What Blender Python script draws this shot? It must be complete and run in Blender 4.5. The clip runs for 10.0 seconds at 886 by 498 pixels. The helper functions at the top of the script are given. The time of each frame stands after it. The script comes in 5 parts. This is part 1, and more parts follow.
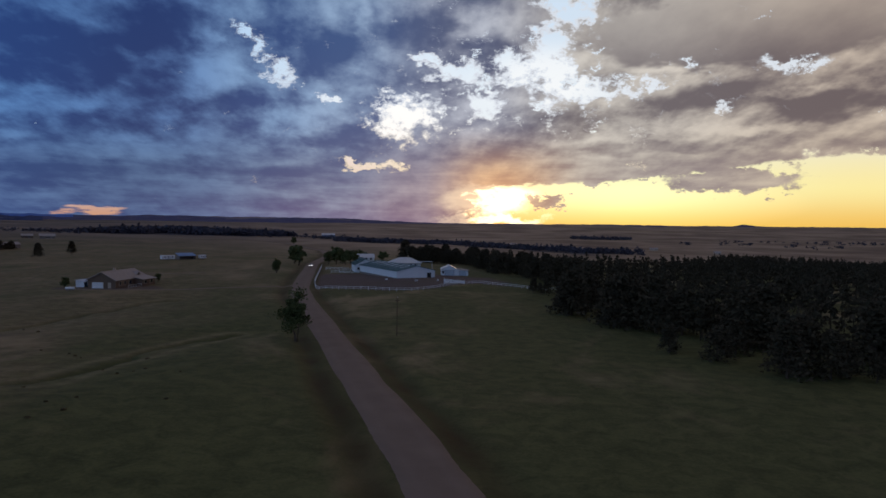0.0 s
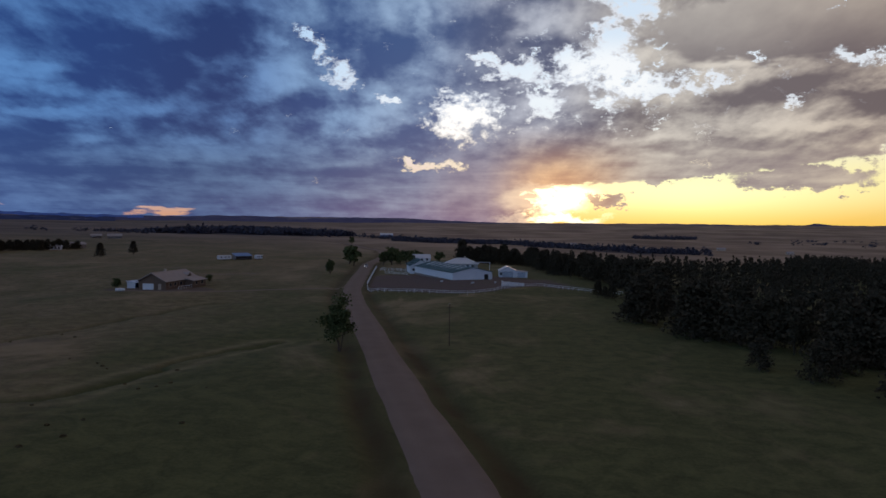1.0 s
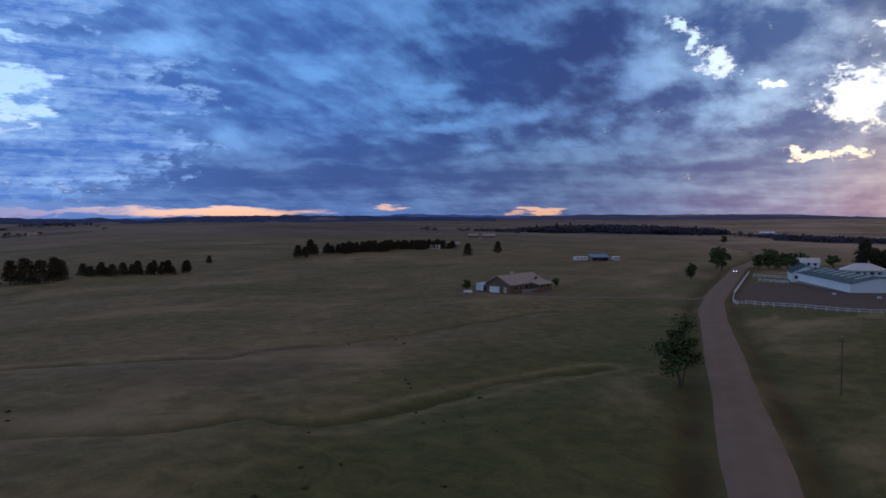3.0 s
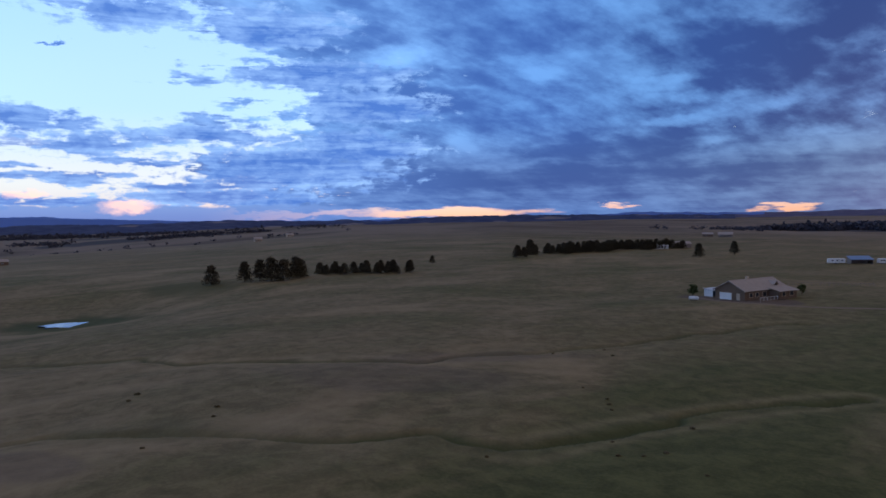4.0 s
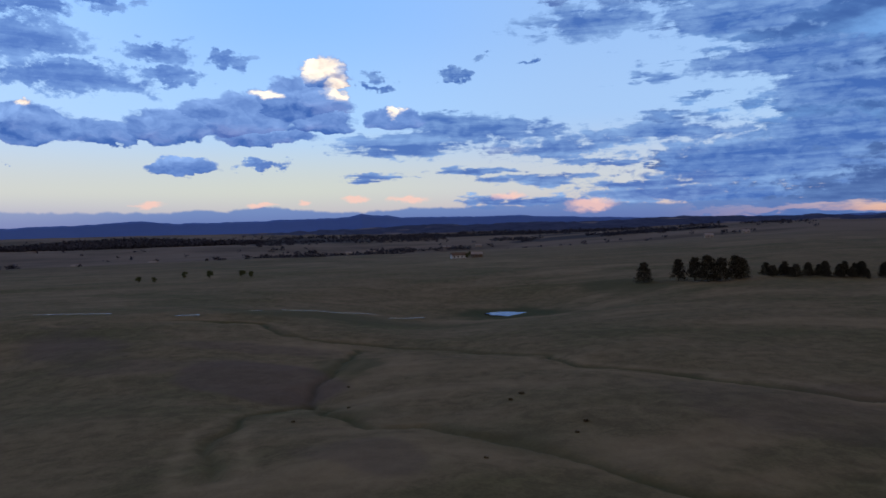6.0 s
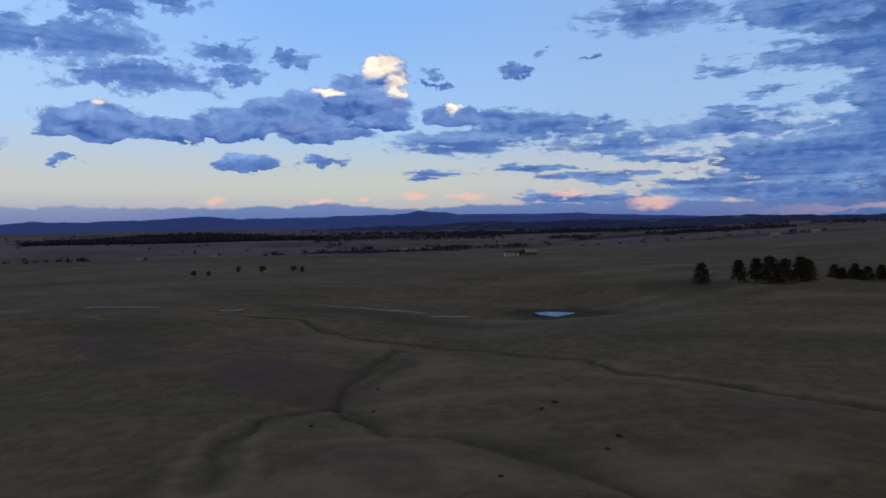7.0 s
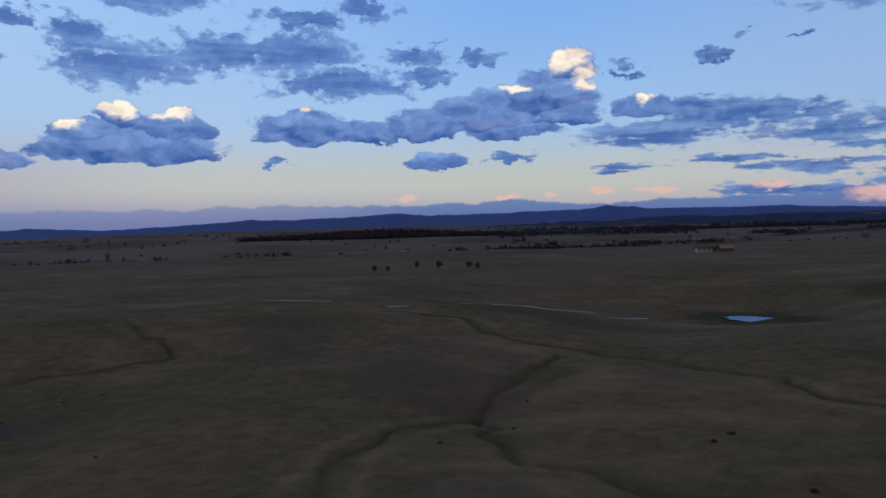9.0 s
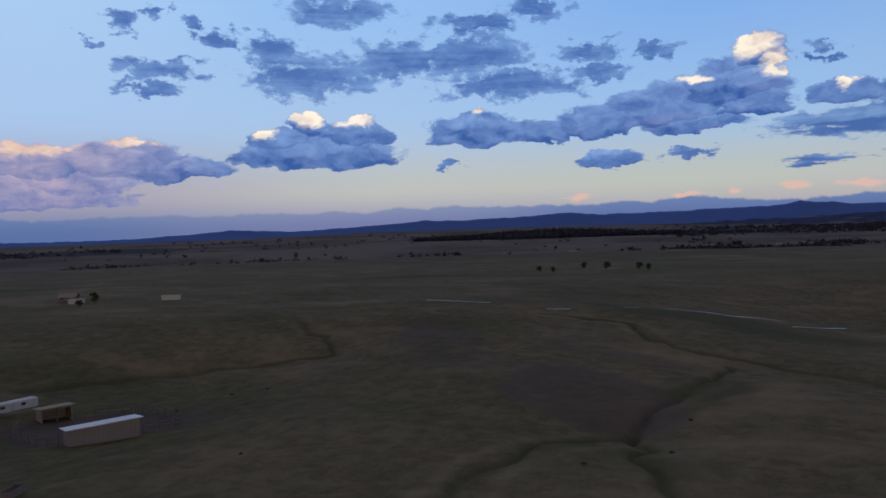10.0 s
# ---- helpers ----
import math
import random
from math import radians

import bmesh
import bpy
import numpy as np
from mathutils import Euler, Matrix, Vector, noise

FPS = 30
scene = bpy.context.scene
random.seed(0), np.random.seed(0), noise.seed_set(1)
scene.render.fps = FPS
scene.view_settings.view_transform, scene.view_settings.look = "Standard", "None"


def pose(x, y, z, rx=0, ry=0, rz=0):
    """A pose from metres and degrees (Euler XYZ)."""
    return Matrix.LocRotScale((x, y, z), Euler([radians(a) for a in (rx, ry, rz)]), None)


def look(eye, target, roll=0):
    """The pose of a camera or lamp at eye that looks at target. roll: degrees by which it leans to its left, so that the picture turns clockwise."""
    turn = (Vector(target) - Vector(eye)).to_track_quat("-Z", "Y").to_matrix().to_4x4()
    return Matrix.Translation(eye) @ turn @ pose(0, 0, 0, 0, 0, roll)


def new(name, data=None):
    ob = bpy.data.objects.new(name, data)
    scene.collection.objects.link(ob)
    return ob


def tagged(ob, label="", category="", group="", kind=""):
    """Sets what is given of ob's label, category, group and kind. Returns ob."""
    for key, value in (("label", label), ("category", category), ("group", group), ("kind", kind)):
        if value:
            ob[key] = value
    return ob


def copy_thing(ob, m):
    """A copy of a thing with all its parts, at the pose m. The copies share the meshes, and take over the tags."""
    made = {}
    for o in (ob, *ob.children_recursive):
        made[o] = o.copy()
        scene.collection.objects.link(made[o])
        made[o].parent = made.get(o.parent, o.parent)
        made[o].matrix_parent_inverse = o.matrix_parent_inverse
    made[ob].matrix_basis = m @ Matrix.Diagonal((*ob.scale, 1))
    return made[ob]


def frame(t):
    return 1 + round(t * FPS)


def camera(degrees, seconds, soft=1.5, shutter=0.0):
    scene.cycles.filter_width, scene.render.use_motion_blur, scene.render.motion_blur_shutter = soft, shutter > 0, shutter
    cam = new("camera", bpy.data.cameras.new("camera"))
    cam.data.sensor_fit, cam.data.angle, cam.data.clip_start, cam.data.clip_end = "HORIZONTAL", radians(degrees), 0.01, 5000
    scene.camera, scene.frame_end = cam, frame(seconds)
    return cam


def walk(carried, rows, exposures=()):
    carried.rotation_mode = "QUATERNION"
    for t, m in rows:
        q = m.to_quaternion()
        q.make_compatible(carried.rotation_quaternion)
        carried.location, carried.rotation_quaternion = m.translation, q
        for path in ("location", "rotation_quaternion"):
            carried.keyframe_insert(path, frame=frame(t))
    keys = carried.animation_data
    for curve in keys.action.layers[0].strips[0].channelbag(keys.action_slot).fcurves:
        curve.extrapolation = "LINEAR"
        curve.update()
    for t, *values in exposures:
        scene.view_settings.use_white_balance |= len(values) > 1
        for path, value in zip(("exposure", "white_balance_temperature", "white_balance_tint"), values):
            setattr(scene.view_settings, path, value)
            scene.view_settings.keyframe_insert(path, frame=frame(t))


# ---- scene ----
cam = camera(64.5, 10.0, soft=1.6)


def aim(x, y, z, yaw, pitch, roll):
    """A pose from a place, a turn to the left from +y, a tilt up and a lean, in degrees."""
    a, b = radians(yaw), radians(pitch)
    return look((x, y, z), (x - 100 * math.sin(a) * math.cos(b), y + 100 * math.cos(a) * math.cos(b), z + 100 * math.sin(b)), roll)


walk(cam, [
    (0, aim(-0.01, 0.00, 23.98, 0.00, -2.00, 0.78)),
    (0.5, aim(0.16, 6.61, 23.94, 1.26, -2.03, 0.74)),
    (1, aim(0.28, 13.22, 23.95, 4.77, -2.09, 0.66)),
    (1.5, aim(0.25, 19.77, 24.03, 10.03, -2.20, 0.57)),
    (2, aim(0.13, 26.02, 24.16, 17.56, -2.30, 0.43)),
    (2.5, aim(-0.21, 31.86, 24.43, 26.10, -2.35, 0.21)),
    (2.7, aim(-0.42, 34.10, 24.54, 29.35, -2.36, 0.10)),
    (3.8, aim(-2.62, 44.57, 25.05, 48.58, -2.32, -0.65)),
    (4, aim(-3.17, 46.18, 25.08, 52.62, -2.31, -0.74)),
    (4.5, aim(-4.70, 49.99, 25.16, 63.12, -2.25, -0.93)),
    (5, aim(-6.54, 53.43, 25.16, 73.11, -2.12, -1.11)),
    (5.5, aim(-8.63, 56.38, 24.99, 81.80, -2.04, -1.18)),
    (6, aim(-10.99, 58.86, 24.88, 88.65, -2.00, -1.25)),
    (6.2, aim(-11.97, 59.78, 24.84, 90.75, -2.01, -1.26)),
    (7.3, aim(-17.97, 63.62, 24.79, 93.97, -2.19, -0.80)),
    (7.5, aim(-19.13, 64.09, 24.76, 94.75, -2.21, -0.83)),
    (8, aim(-22.09, 65.08, 24.64, 97.07, -2.24, -1.00)),
    (8.5, aim(-25.13, 65.89, 24.53, 102.41, -2.27, -1.17)),
    (9, aim(-28.25, 66.52, 24.47, 108.46, -2.25, -1.33)),
    (9.5, aim(-31.45, 67.02, 24.48, 114.28, -2.16, -1.53)),
    (10, aim(-34.69, 67.43, 24.40, 122.35, -1.90, -1.82)),
], exposures=[(0.0, -0.05), (1.0, 0.0), (2.5, 0.25), (3.8, 0.7), (4.5, 0.66), (5.5, 0.32), (6.2, 0.1), (7.5, -0.06), (10.0, -0.18)])

# ---- sky and sun ----
SUN_AZ, SUN_EL = -3.6, 1.5


def srgb(r, g, b):
    return tuple((c / 255 / 12.92 if c < 10 else ((c / 255 + 0.055) / 1.055) ** 2.4) for c in (r, g, b))


class Node:
    """A socket of a node tree that can be reckoned with."""

    def __init__(self, tree, out):
        self.tree, self.out = tree, out

    def put(self, socket, value):
        if isinstance(value, Node):
            self.tree.links.new(value.out, socket)
        else:
            socket.default_value = value

    def math(self, op, *others, clamp=False):
        n = self.tree.nodes.new("ShaderNodeMath")
        n.operation, n.use_clamp = op, clamp
        for s, v in zip(n.inputs, (self, *others)):
            self.put(s, v)
        return Node(self.tree, n.outputs[0])

    def __add__(self, o): return self.math("ADD", o)
    def __sub__(self, o): return self.math("SUBTRACT", o)
    def __mul__(self, o): return self.math("MULTIPLY", o)
    def __truediv__(self, o): return self.math("DIVIDE", o)
    def top(self, o): return self.math("MAXIMUM", o)
    def low(self, o): return self.math("MINIMUM", o)

    def step(self, a, b, to=0.0, upto=1.0):
        n = self.tree.nodes.new("ShaderNodeMapRange")
        n.interpolation_type = "SMOOTHSTEP"
        self.put(n.inputs[0], self)
        for k, v in enumerate((a, b, to, upto)):
            self.put(n.inputs[k + 1], v)
        return Node(self.tree, n.outputs[0])

    def ramp(self, stops, smooth_out=True):
        n = self.tree.nodes.new("ShaderNodeValToRGB")
        n.color_ramp.interpolation = "EASE" if smooth_out else "LINEAR"
        el = n.color_ramp.elements
        while len(el) < len(stops):
            el.new(0.5)
        for e, (p, c) in zip(el, stops):
            e.position, e.color = p, (*c, 1) if len(c) == 3 else c
        self.put(n.inputs[0], self)
        return Node(self.tree, n.outputs[0])

    def blend(self, a, b, mode="MIX"):
        """a where self is 0, b where it is 1."""
        n = self.tree.nodes.new("ShaderNodeMix")
        n.data_type, n.blend_type = "RGBA", mode
        self.put(n.inputs[0], self)
        for s, v in ((n.inputs[6], a), (n.inputs[7], b)):
            self.put(s, v if isinstance(v, Node) else (*v, 1))
        return Node(self.tree, n.outputs[2])

    def vec(self, op, *others):
        n = self.tree.nodes.new("ShaderNodeVectorMath")
        n.operation = op
        for s, v in zip(n.inputs, (self, *others)):
            self.put(s, v)
        return Node(self.tree, n.outputs["Value" if op in ("LENGTH", "DISTANCE", "DOT_PRODUCT") else "Vector"])

    def noise(self, scale, detail=4.0, rough=0.5, distort=0.0):
        n = self.tree.nodes.new("ShaderNodeTexNoise")
        self.put(n.inputs["Vector"], self)
        for key, v in (("Scale", scale), ("Detail", detail), ("Roughness", rough), ("Distortion", distort)):
            n.inputs[key].default_value = v
        return Node(self.tree, n.outputs["Fac"])

    def cells(self, scale, detail=2.0, rough=0.5):
        n = self.tree.nodes.new("ShaderNodeTexVoronoi")
        n.feature, n.normalize = "F1", True
        self.put(n.inputs["Vector"], self)
        for key, v in (("Scale", scale), ("Detail", detail), ("Roughness", rough)):
            n.inputs[key].default_value = v
        return Node(self.tree, n.outputs["Distance"])

    def split(self):
        n = self.tree.nodes.new("ShaderNodeSeparateXYZ")
        self.put(n.inputs[0], self)
        return [Node(self.tree, o) for o in n.outputs]


def joined(tree, x, y, z):
    n = tree.nodes.new("ShaderNodeCombineXYZ")
    for s, v in zip(n.inputs, (x, y, z)):
        Node(tree, None).put(s, v)
    return Node(tree, n.outputs[0])


def build_sky():
    world = bpy.data.worlds.new("evening_sky")
    scene.world = world
    world.use_nodes = True
    tree = world.node_tree
    tree.nodes.clear()
    way = Node(tree, tree.nodes.new("ShaderNodeTexCoord").outputs["Generated"])
    x, y, z = way.split()
    az = (x * -1.0).math("ARCTAN2", y) * (180 / math.pi)
    el = z.math("ARCSINE") * (180 / math.pi)
    round_pos = az / 360 + 0.5
    up = el.top(0.0)

    def by_az(*stops):
        return round_pos.ramp([((a + 180) / 360, srgb(*c)) for a, *c in stops])

    def by_az_value(*stops):
        return round_pos.ramp([((a + 180) / 360, (v, v, v)) for a, v in stops])

    # clear sky, from the horizon upwards
    c0 = by_az((-170, 120, 130, 160), (-60, 205, 160, 115), (-32, 246, 196, 96), (-15, 255, 212, 104), (-4, 255, 205, 110), (7, 205, 150, 120), (22, 205, 152, 120),
               (38, 205, 150, 130), (52, 224, 172, 142), (62, 212, 172, 164), (80, 190, 172, 178), (100, 182, 174, 186), (125, 160, 156, 190), (154, 118, 138, 180), (178, 115, 132, 170))
    c3 = by_az((-170, 150, 155, 180), (-60, 225, 190, 150), (-32, 255, 238, 164), (-15, 255, 252, 192), (-4, 255, 245, 190), (8, 230, 205, 190), (30, 170, 190, 215),
               (60, 200, 206, 216), (80, 196, 200, 203), (100, 199, 204, 197), (125, 200, 203, 199), (154, 176, 170, 192), (178, 160, 160, 185))
    c8 = by_az((-170, 130, 165, 215), (-32, 226, 228, 232), (-5, 236, 244, 250), (4, 246, 250, 252), (20, 185, 213, 240), (50, 164, 199, 236), (75, 160, 194, 236),
               (100, 164, 203, 246), (130, 176, 208, 246), (154, 178, 209, 248), (178, 130, 170, 225))
    c16 = by_az((-170, 95, 140, 205), (-20, 214, 226, 240), (0, 205, 228, 250), (30, 160, 198, 240), (75, 147, 185, 236), (100, 136, 184, 248), (130, 160, 203, 254), (154, 180, 215, 255), (178, 100, 150, 220))
    clear = up.step(0.0, 3.2).blend(c0, c3)
    clear = up.step(2.5, 9.0).blend(clear, c8)
    clear = up.step(7.0, 18.0).blend(clear, c16)
    clear = up.step(20.0, 70.0).blend(clear, srgb(84, 118, 178))

    # ways to look up noise: on a level plane, so that lumps flatten towards the horizon, and by bearing and height
    sky_at = joined(tree, az, el, 0.0)
    deep = z.top(0.0) + 0.42
    plane = joined(tree, x / deep, y / deep, 0.0)
    lump = plane.noise(3.1, 9.0, 0.58, 0.25)
    broad = plane.vec("ADD", (3.1, 1.7, 0.4)).noise(1.6, 3.0, 0.5)
    fine = plane.noise(21.0, 6.0, 0.6, 0.3)
    # the rolls of the deck run towards the sun and draw together on the horizon below it
    shallow = z.top(0.0) + 0.26
    rolls_at = joined(tree, (x + y * 0.05) / shallow, y / shallow * 0.6, 0.0)
    roll = rolls_at.noise(2.0, 8.0, 0.56, 0.1)
    roll_sunward = rolls_at.vec("ADD", (0.05, 0.07, 0.0)).noise(2.0, 8.0, 0.56, 0.1)
    knoll = rolls_at.vec("ADD", (5.3, 2.1, 0.0)).noise(5.6, 7.0, 0.58, 0.1)
    bulge = rolls_at.vec("ADD", (knoll * 0.16).vec("MULTIPLY", (1, 1, 0))).cells(4.4, 3.0, 0.6)
    knoll_sunward = rolls_at.vec("ADD", (5.33, 2.14, 0.0)).noise(5.6, 7.0, 0.58, 0.1)

    def warped(stretch, reach, detail=6.0, rough=0.6):
        """Bearing and height, shaken by noise of that stretch by so many degrees."""
        n = tree.nodes.new("ShaderNodeTexNoise")
        tree.links.new(sky_at.vec("MULTIPLY", (*stretch, 0)).out, n.inputs["Vector"])
        n.inputs["Scale"].default_value, n.inputs["Detail"].default_value, n.inputs["Roughness"].default_value = 1.0, detail, rough
        return sky_at.vec("ADD", Node(tree, n.outputs["Color"]).vec("SUBTRACT", (0.5, 0.5, 0.5)).vec("MULTIPLY", (*reach, 0)))

    soft_at = warped((0.12, 0.3), (9.0, 4.5), 4.0)
    torn_at = warped((0.42, 0.7), (6.0, 4.2), 7.0, 0.68)
    heap_at = warped((0.35, 0.6), (3.6, 2.0), 6.0, 0.58)
    flat_at = warped((0.16, 0.95), (13.0, 2.6), 7.0, 0.66)

    def blob(a, e, wa, we, at=None):
        """1 in the middle of an oval patch of sky, 0 at its rim and below beyond."""
        d = (at or sky_at).vec("SUBTRACT", (a, e, 0)).vec("MULTIPLY", (1 / wa, 1 / we, 0)).vec("LENGTH")
        return d * -1.0 + 1.0

    def heaps(rows, at):
        most = None
        for a, e, wa, we in rows:
            b = blob(a, e, wa, we, at)
            most = b if most is None else most.top(b)
        return most

    # how much of the sky the deck covers, by bearing, at four heights
    v2 = by_az_value((-170, 0.5), (-32, 0.2), (-18, 0.18), (-9, 0.2), (-4, 0.38), (0, 0.8), (4, 1.1), (35, 1.1), (50, 1.0), (60, 0.8), (72, 0.35), (90, 0.0), (154, 0.0))
    v6 = by_az_value((-170, 0.5), (-32, 1.0), (-15, 1.05), (-5, 1.05), (10, 1.1), (40, 1.1), (58, 1.0), (68, 0.6), (78, 0.2), (95, 0.0), (154, 0.0))
    v11 = by_az_value((-170, 0.5), (-32, 1.1), (-14, 1.1), (-3, 1.1), (30, 1.1), (50, 1.0), (58, 0.85), (66, 0.45), (74, 0.1), (86, 0.0), (154, 0.0))
    v17 = by_az_value((-170, 0.55), (-32, 1.1), (0, 1.1), (55, 1.05), (64, 0.85), (72, 0.6), (80, 0.3), (90, 0.0), (154, 0.0))
    eave = az.step(-9.0, -31.0) * 1.7
    cover = (up - eave).step(2.6, 4.4).blend(v2, v6)
    cover = up.step(6.5, 10.5).blend(cover, v11)
    cover = up.step(11.5, 16.5).blend(cover, v17)
    small = az.step(52.0, 68.0)
    dens = (lump - 0.5) * 2.4 + (broad - 0.5) * 1.0 + (fine - 0.5) * 1.6 + (flat_at.vec("MULTIPLY", (0.1, 0.55, 0)).noise(1.0, 5.0, 0.6) - 0.5) * (small * 3.2 + 0.4) + (cover - 0.5) * 2.3
    # clouds below the deck's eave, and torn gaps in the deck
    extra = heaps([(-22.4, 3.6, 5.0, 1.1), (-0.2, 1.5, 2.9, 0.6), (-8.2, 2.1, 2.0, 0.55), (-13.0, 4.1, 6.0, 0.5)], torn_at)
    dens = dens.top(extra * 1.6)
    gaps = heaps([(3.3, 8.6, 2.3, 1.5), (-8.6, 12.8, 1.3, 3.2), (-9.9, 16.8, 1.8, 1.5), (-3.3, 9.5, 1.1, 1.15), (-1.2, 12.1, 2.2, 0.7), (1.8, 13.0, 1.1, 0.45), (-12.6, 10.4, 2.0, 0.6), (-16.0, 10.7, 0.8, 0.5), (6.0, 4.8, 1.9, 0.32),
                  (15.8, 14.7, 0.55, 0.5), (14.9, 13.7, 0.5, 0.45), (14.1, 12.7, 0.5, 0.5), (13.2, 11.4, 0.8, 0.65), (9.0, 9.6, 0.6, 0.3), (-5.8, 12.4, 1.6, 1.2), (-26.2, 11.9, 2.0, 0.3), (-29.8, 4.9, 2.8, 0.45), (-21.0, 9.3, 0.7, 0.3),
                  (-10.5, 11.0, 2.0, 0.55)], torn_at)
    low_gaps = heaps([(26.7, 0.55, 2.4, 0.3), (52.0, 0.65, 8.5, 0.5), (39.0, 1.2, 1.8, 0.2), (77.7, 1.0, 2.6, 0.4), (63.0, 0.7, 5.0, 0.3)], flat_at)
    tear = sky_at.vec("MULTIPLY", (0.75, 1.0, 0)).noise(1.0, 7.0, 0.66)
    gaps = gaps + (tear - 0.5) * 4.2 - 0.1
    sparkle = (torn_at.vec("MULTIPLY", (0.55, 0.9, 0)).noise(1.0, 5.0, 0.6) - 0.62) * 6.0 + blob(-9.0, 11.2, 15.0, 4.2).top(-0.6) * 0.55 - 0.2
    opened = gaps.step(-0.12, 0.5).top(low_gaps.step(-0.1, 0.5)).top(sparkle.step(0.0, 0.3))
    body = dens.step(-0.12, 0.26) * (opened * -1.0 + 1.0)

    # light and dark of the deck
    streak = sky_at.vec("MULTIPLY", (0.075, 0.95, 0)).noise(1.0, 6.0, 0.62, 0.4)
    low_down = up.step(8.0, 2.5)
    tone = (roll - 0.5) * 1.3 + (roll - roll_sunward) * 1.7 + ((knoll - 0.5) * 0.7 + (knoll - knoll_sunward) * 1.7 + (bulge - 0.34) * 0.9) * (low_down * -0.6 + 1.0) + (streak - 0.5) * low_down * 1.7 + (fine - 0.5) * 0.4 + 0.36
    masses = heaps([(25.5, 10.4, 9.0, 2.2), (16.4, 8.6, 4.6, 1.6), (10.3, 13.4, 4.0, 2.2), (2.2, 14.8, 3.2, 2.2), (-3.9, 13.9, 2.0, 1.6), (21.0, 14.4, 6.0, 1.6), (30.2, 3.1, 6.0, 0.7), (8.5, 7.0, 3.0, 1.0), (15.1, 3.8, 8.0, 0.7),
                    (45.5, 14.4, 7.0, 1.8), (54.1, 9.7, 5.2, 0.9), (33.5, 13.2, 5.0, 1.7), (39.0, 5.3, 10.8, 0.9), (49.3, 3.7, 8.5, 0.7), (36.8, 6.4, 6.6, 1.2), (64.6, 4.0, 9.5, 1.5), (43.0, 3.2, 9.0, 1.2), (52.0, 11.4, 4.8, 0.8),
                    (60.5, 14.4, 5.0, 1.3), (-19.9, 10.3, 5.0, 0.9), (-29.0, 8.8, 4.6, 0.8), (-15.0, 6.2, 7.0, 0.8)], soft_at)
    lit = heaps([(6.6, 15.7, 0.9, 1.5), (-2.5, 16.0, 1.7, 1.5), (28.0, 8.4, 2.4, 0.8), (12.9, 7.7, 2.6, 1.0), (24.0, 5.2, 5.6, 0.6), (10.8, 10.6, 1.8, 0.9), (18.5, 13.3, 1.0, 1.6), (55.7, 12.7, 2.6, 1.1), (44.4, 11.3, 1.8, 0.6),
                 (32.3, 9.0, 5.0, 0.6), (36.3, 10.0, 2.0, 0.6), (57.2, 6.9, 1.8, 0.6), (32.3, 5.8, 2.4, 0.45), (24.5, 6.0, 2.4, 0.4), (17.8, 11.4, 1.8, 1.8), (35.3, 10.5, 2.9, 0.4), (62.2, 9.2, 2.7, 0.4), (51.0, 6.4, 1.8, 0.8),
                 (33.8, 7.4, 3.4, 0.4), (-8.5, 11.8, 4.5, 2.6), (57.7, 6.6, 2.7, 0.45), (-17.5, 12.0, 3.6, 0.35), (-23.0, 7.3, 5.0, 0.4), (-26.0, 10.0, 3.4, 0.4)], heap_at)
    tone = tone - masses.step(-0.3, 0.55) * 0.44 + lit.step(-0.35, 0.7) * 0.42
    slab = blob(-22.6, 14.6, 11.6, 2.9, soft_at).step(-0.02, 0.14)
    tone = slab * ((el - 12.6) * 0.15 + (roll - 0.5) * 1.1 - 0.06 - tone) * 0.9 + tone
    tone = tone.step(-0.3, 1.2)

    d_low = by_az((-170, 80, 95, 140), (-32, 150, 132, 130), (-15, 142, 132, 135), (-5, 146, 118, 112), (2, 92, 100, 132), (8, 62, 90, 134), (14, 48, 78, 126), (22, 40, 70, 118), (45, 42, 71, 128), (60, 58, 90, 150), (90, 88, 112, 165), (125, 96, 115, 165), (154, 110, 115, 160))
    d_high = by_az((-170, 60, 85, 140), (-32, 108, 96, 98), (-12, 108, 102, 108), (-2, 80, 91, 122), (8, 56, 84, 132), (14, 46, 74, 126), (22, 32, 56, 108), (34, 34, 63, 121), (46, 47, 81, 146), (60, 60, 96, 160), (90, 80, 108, 170), (125, 88, 118, 182), (154, 96, 122, 180))
    l_low = by_az((-170, 130, 140, 175), (-32, 216, 198, 174), (-12, 206, 198, 186), (-4, 226, 190, 150), (2, 160, 158, 172), (8, 128, 150, 178), (20, 92, 124, 164), (45, 86, 120, 174), (60, 106, 142, 196), (90, 170, 182, 215), (125, 190, 180, 200), (154, 220, 180, 180))
    l_high = by_az((-170, 105, 130, 185), (-32, 208, 192, 176), (-12, 212, 206, 198), (-2, 184, 190, 204), (8, 150, 176, 208), (14, 132, 166, 206), (22, 92, 130, 184), (34, 86, 132, 190), (46, 90, 138, 200), (60, 116, 164, 224), (90, 150, 182, 232), (125, 146, 178, 230), (154, 150, 178, 226))
    high = up.step(3.5, 8.5)
    dark, light = high.blend(d_low, d_high), high.blend(l_low, l_high)
    cloud = tone.blend(dark, light)
    near_sun = blob(-5.0, 9.0, 30.0, 16.0).top(0.0).step(0.0, 0.6)
    silver = gaps.top(sparkle - 0.3).step(-0.75, 0.02).math("POWER", 2.0) * near_sun * (slab * -0.8 + 1.0) * 0.8
    cloud = silver.blend(cloud, up.step(3.0, 10.0).blend((1.0, 0.82, 0.55), (0.80, 0.86, 0.95)))
    sky = body.blend(clear, cloud)
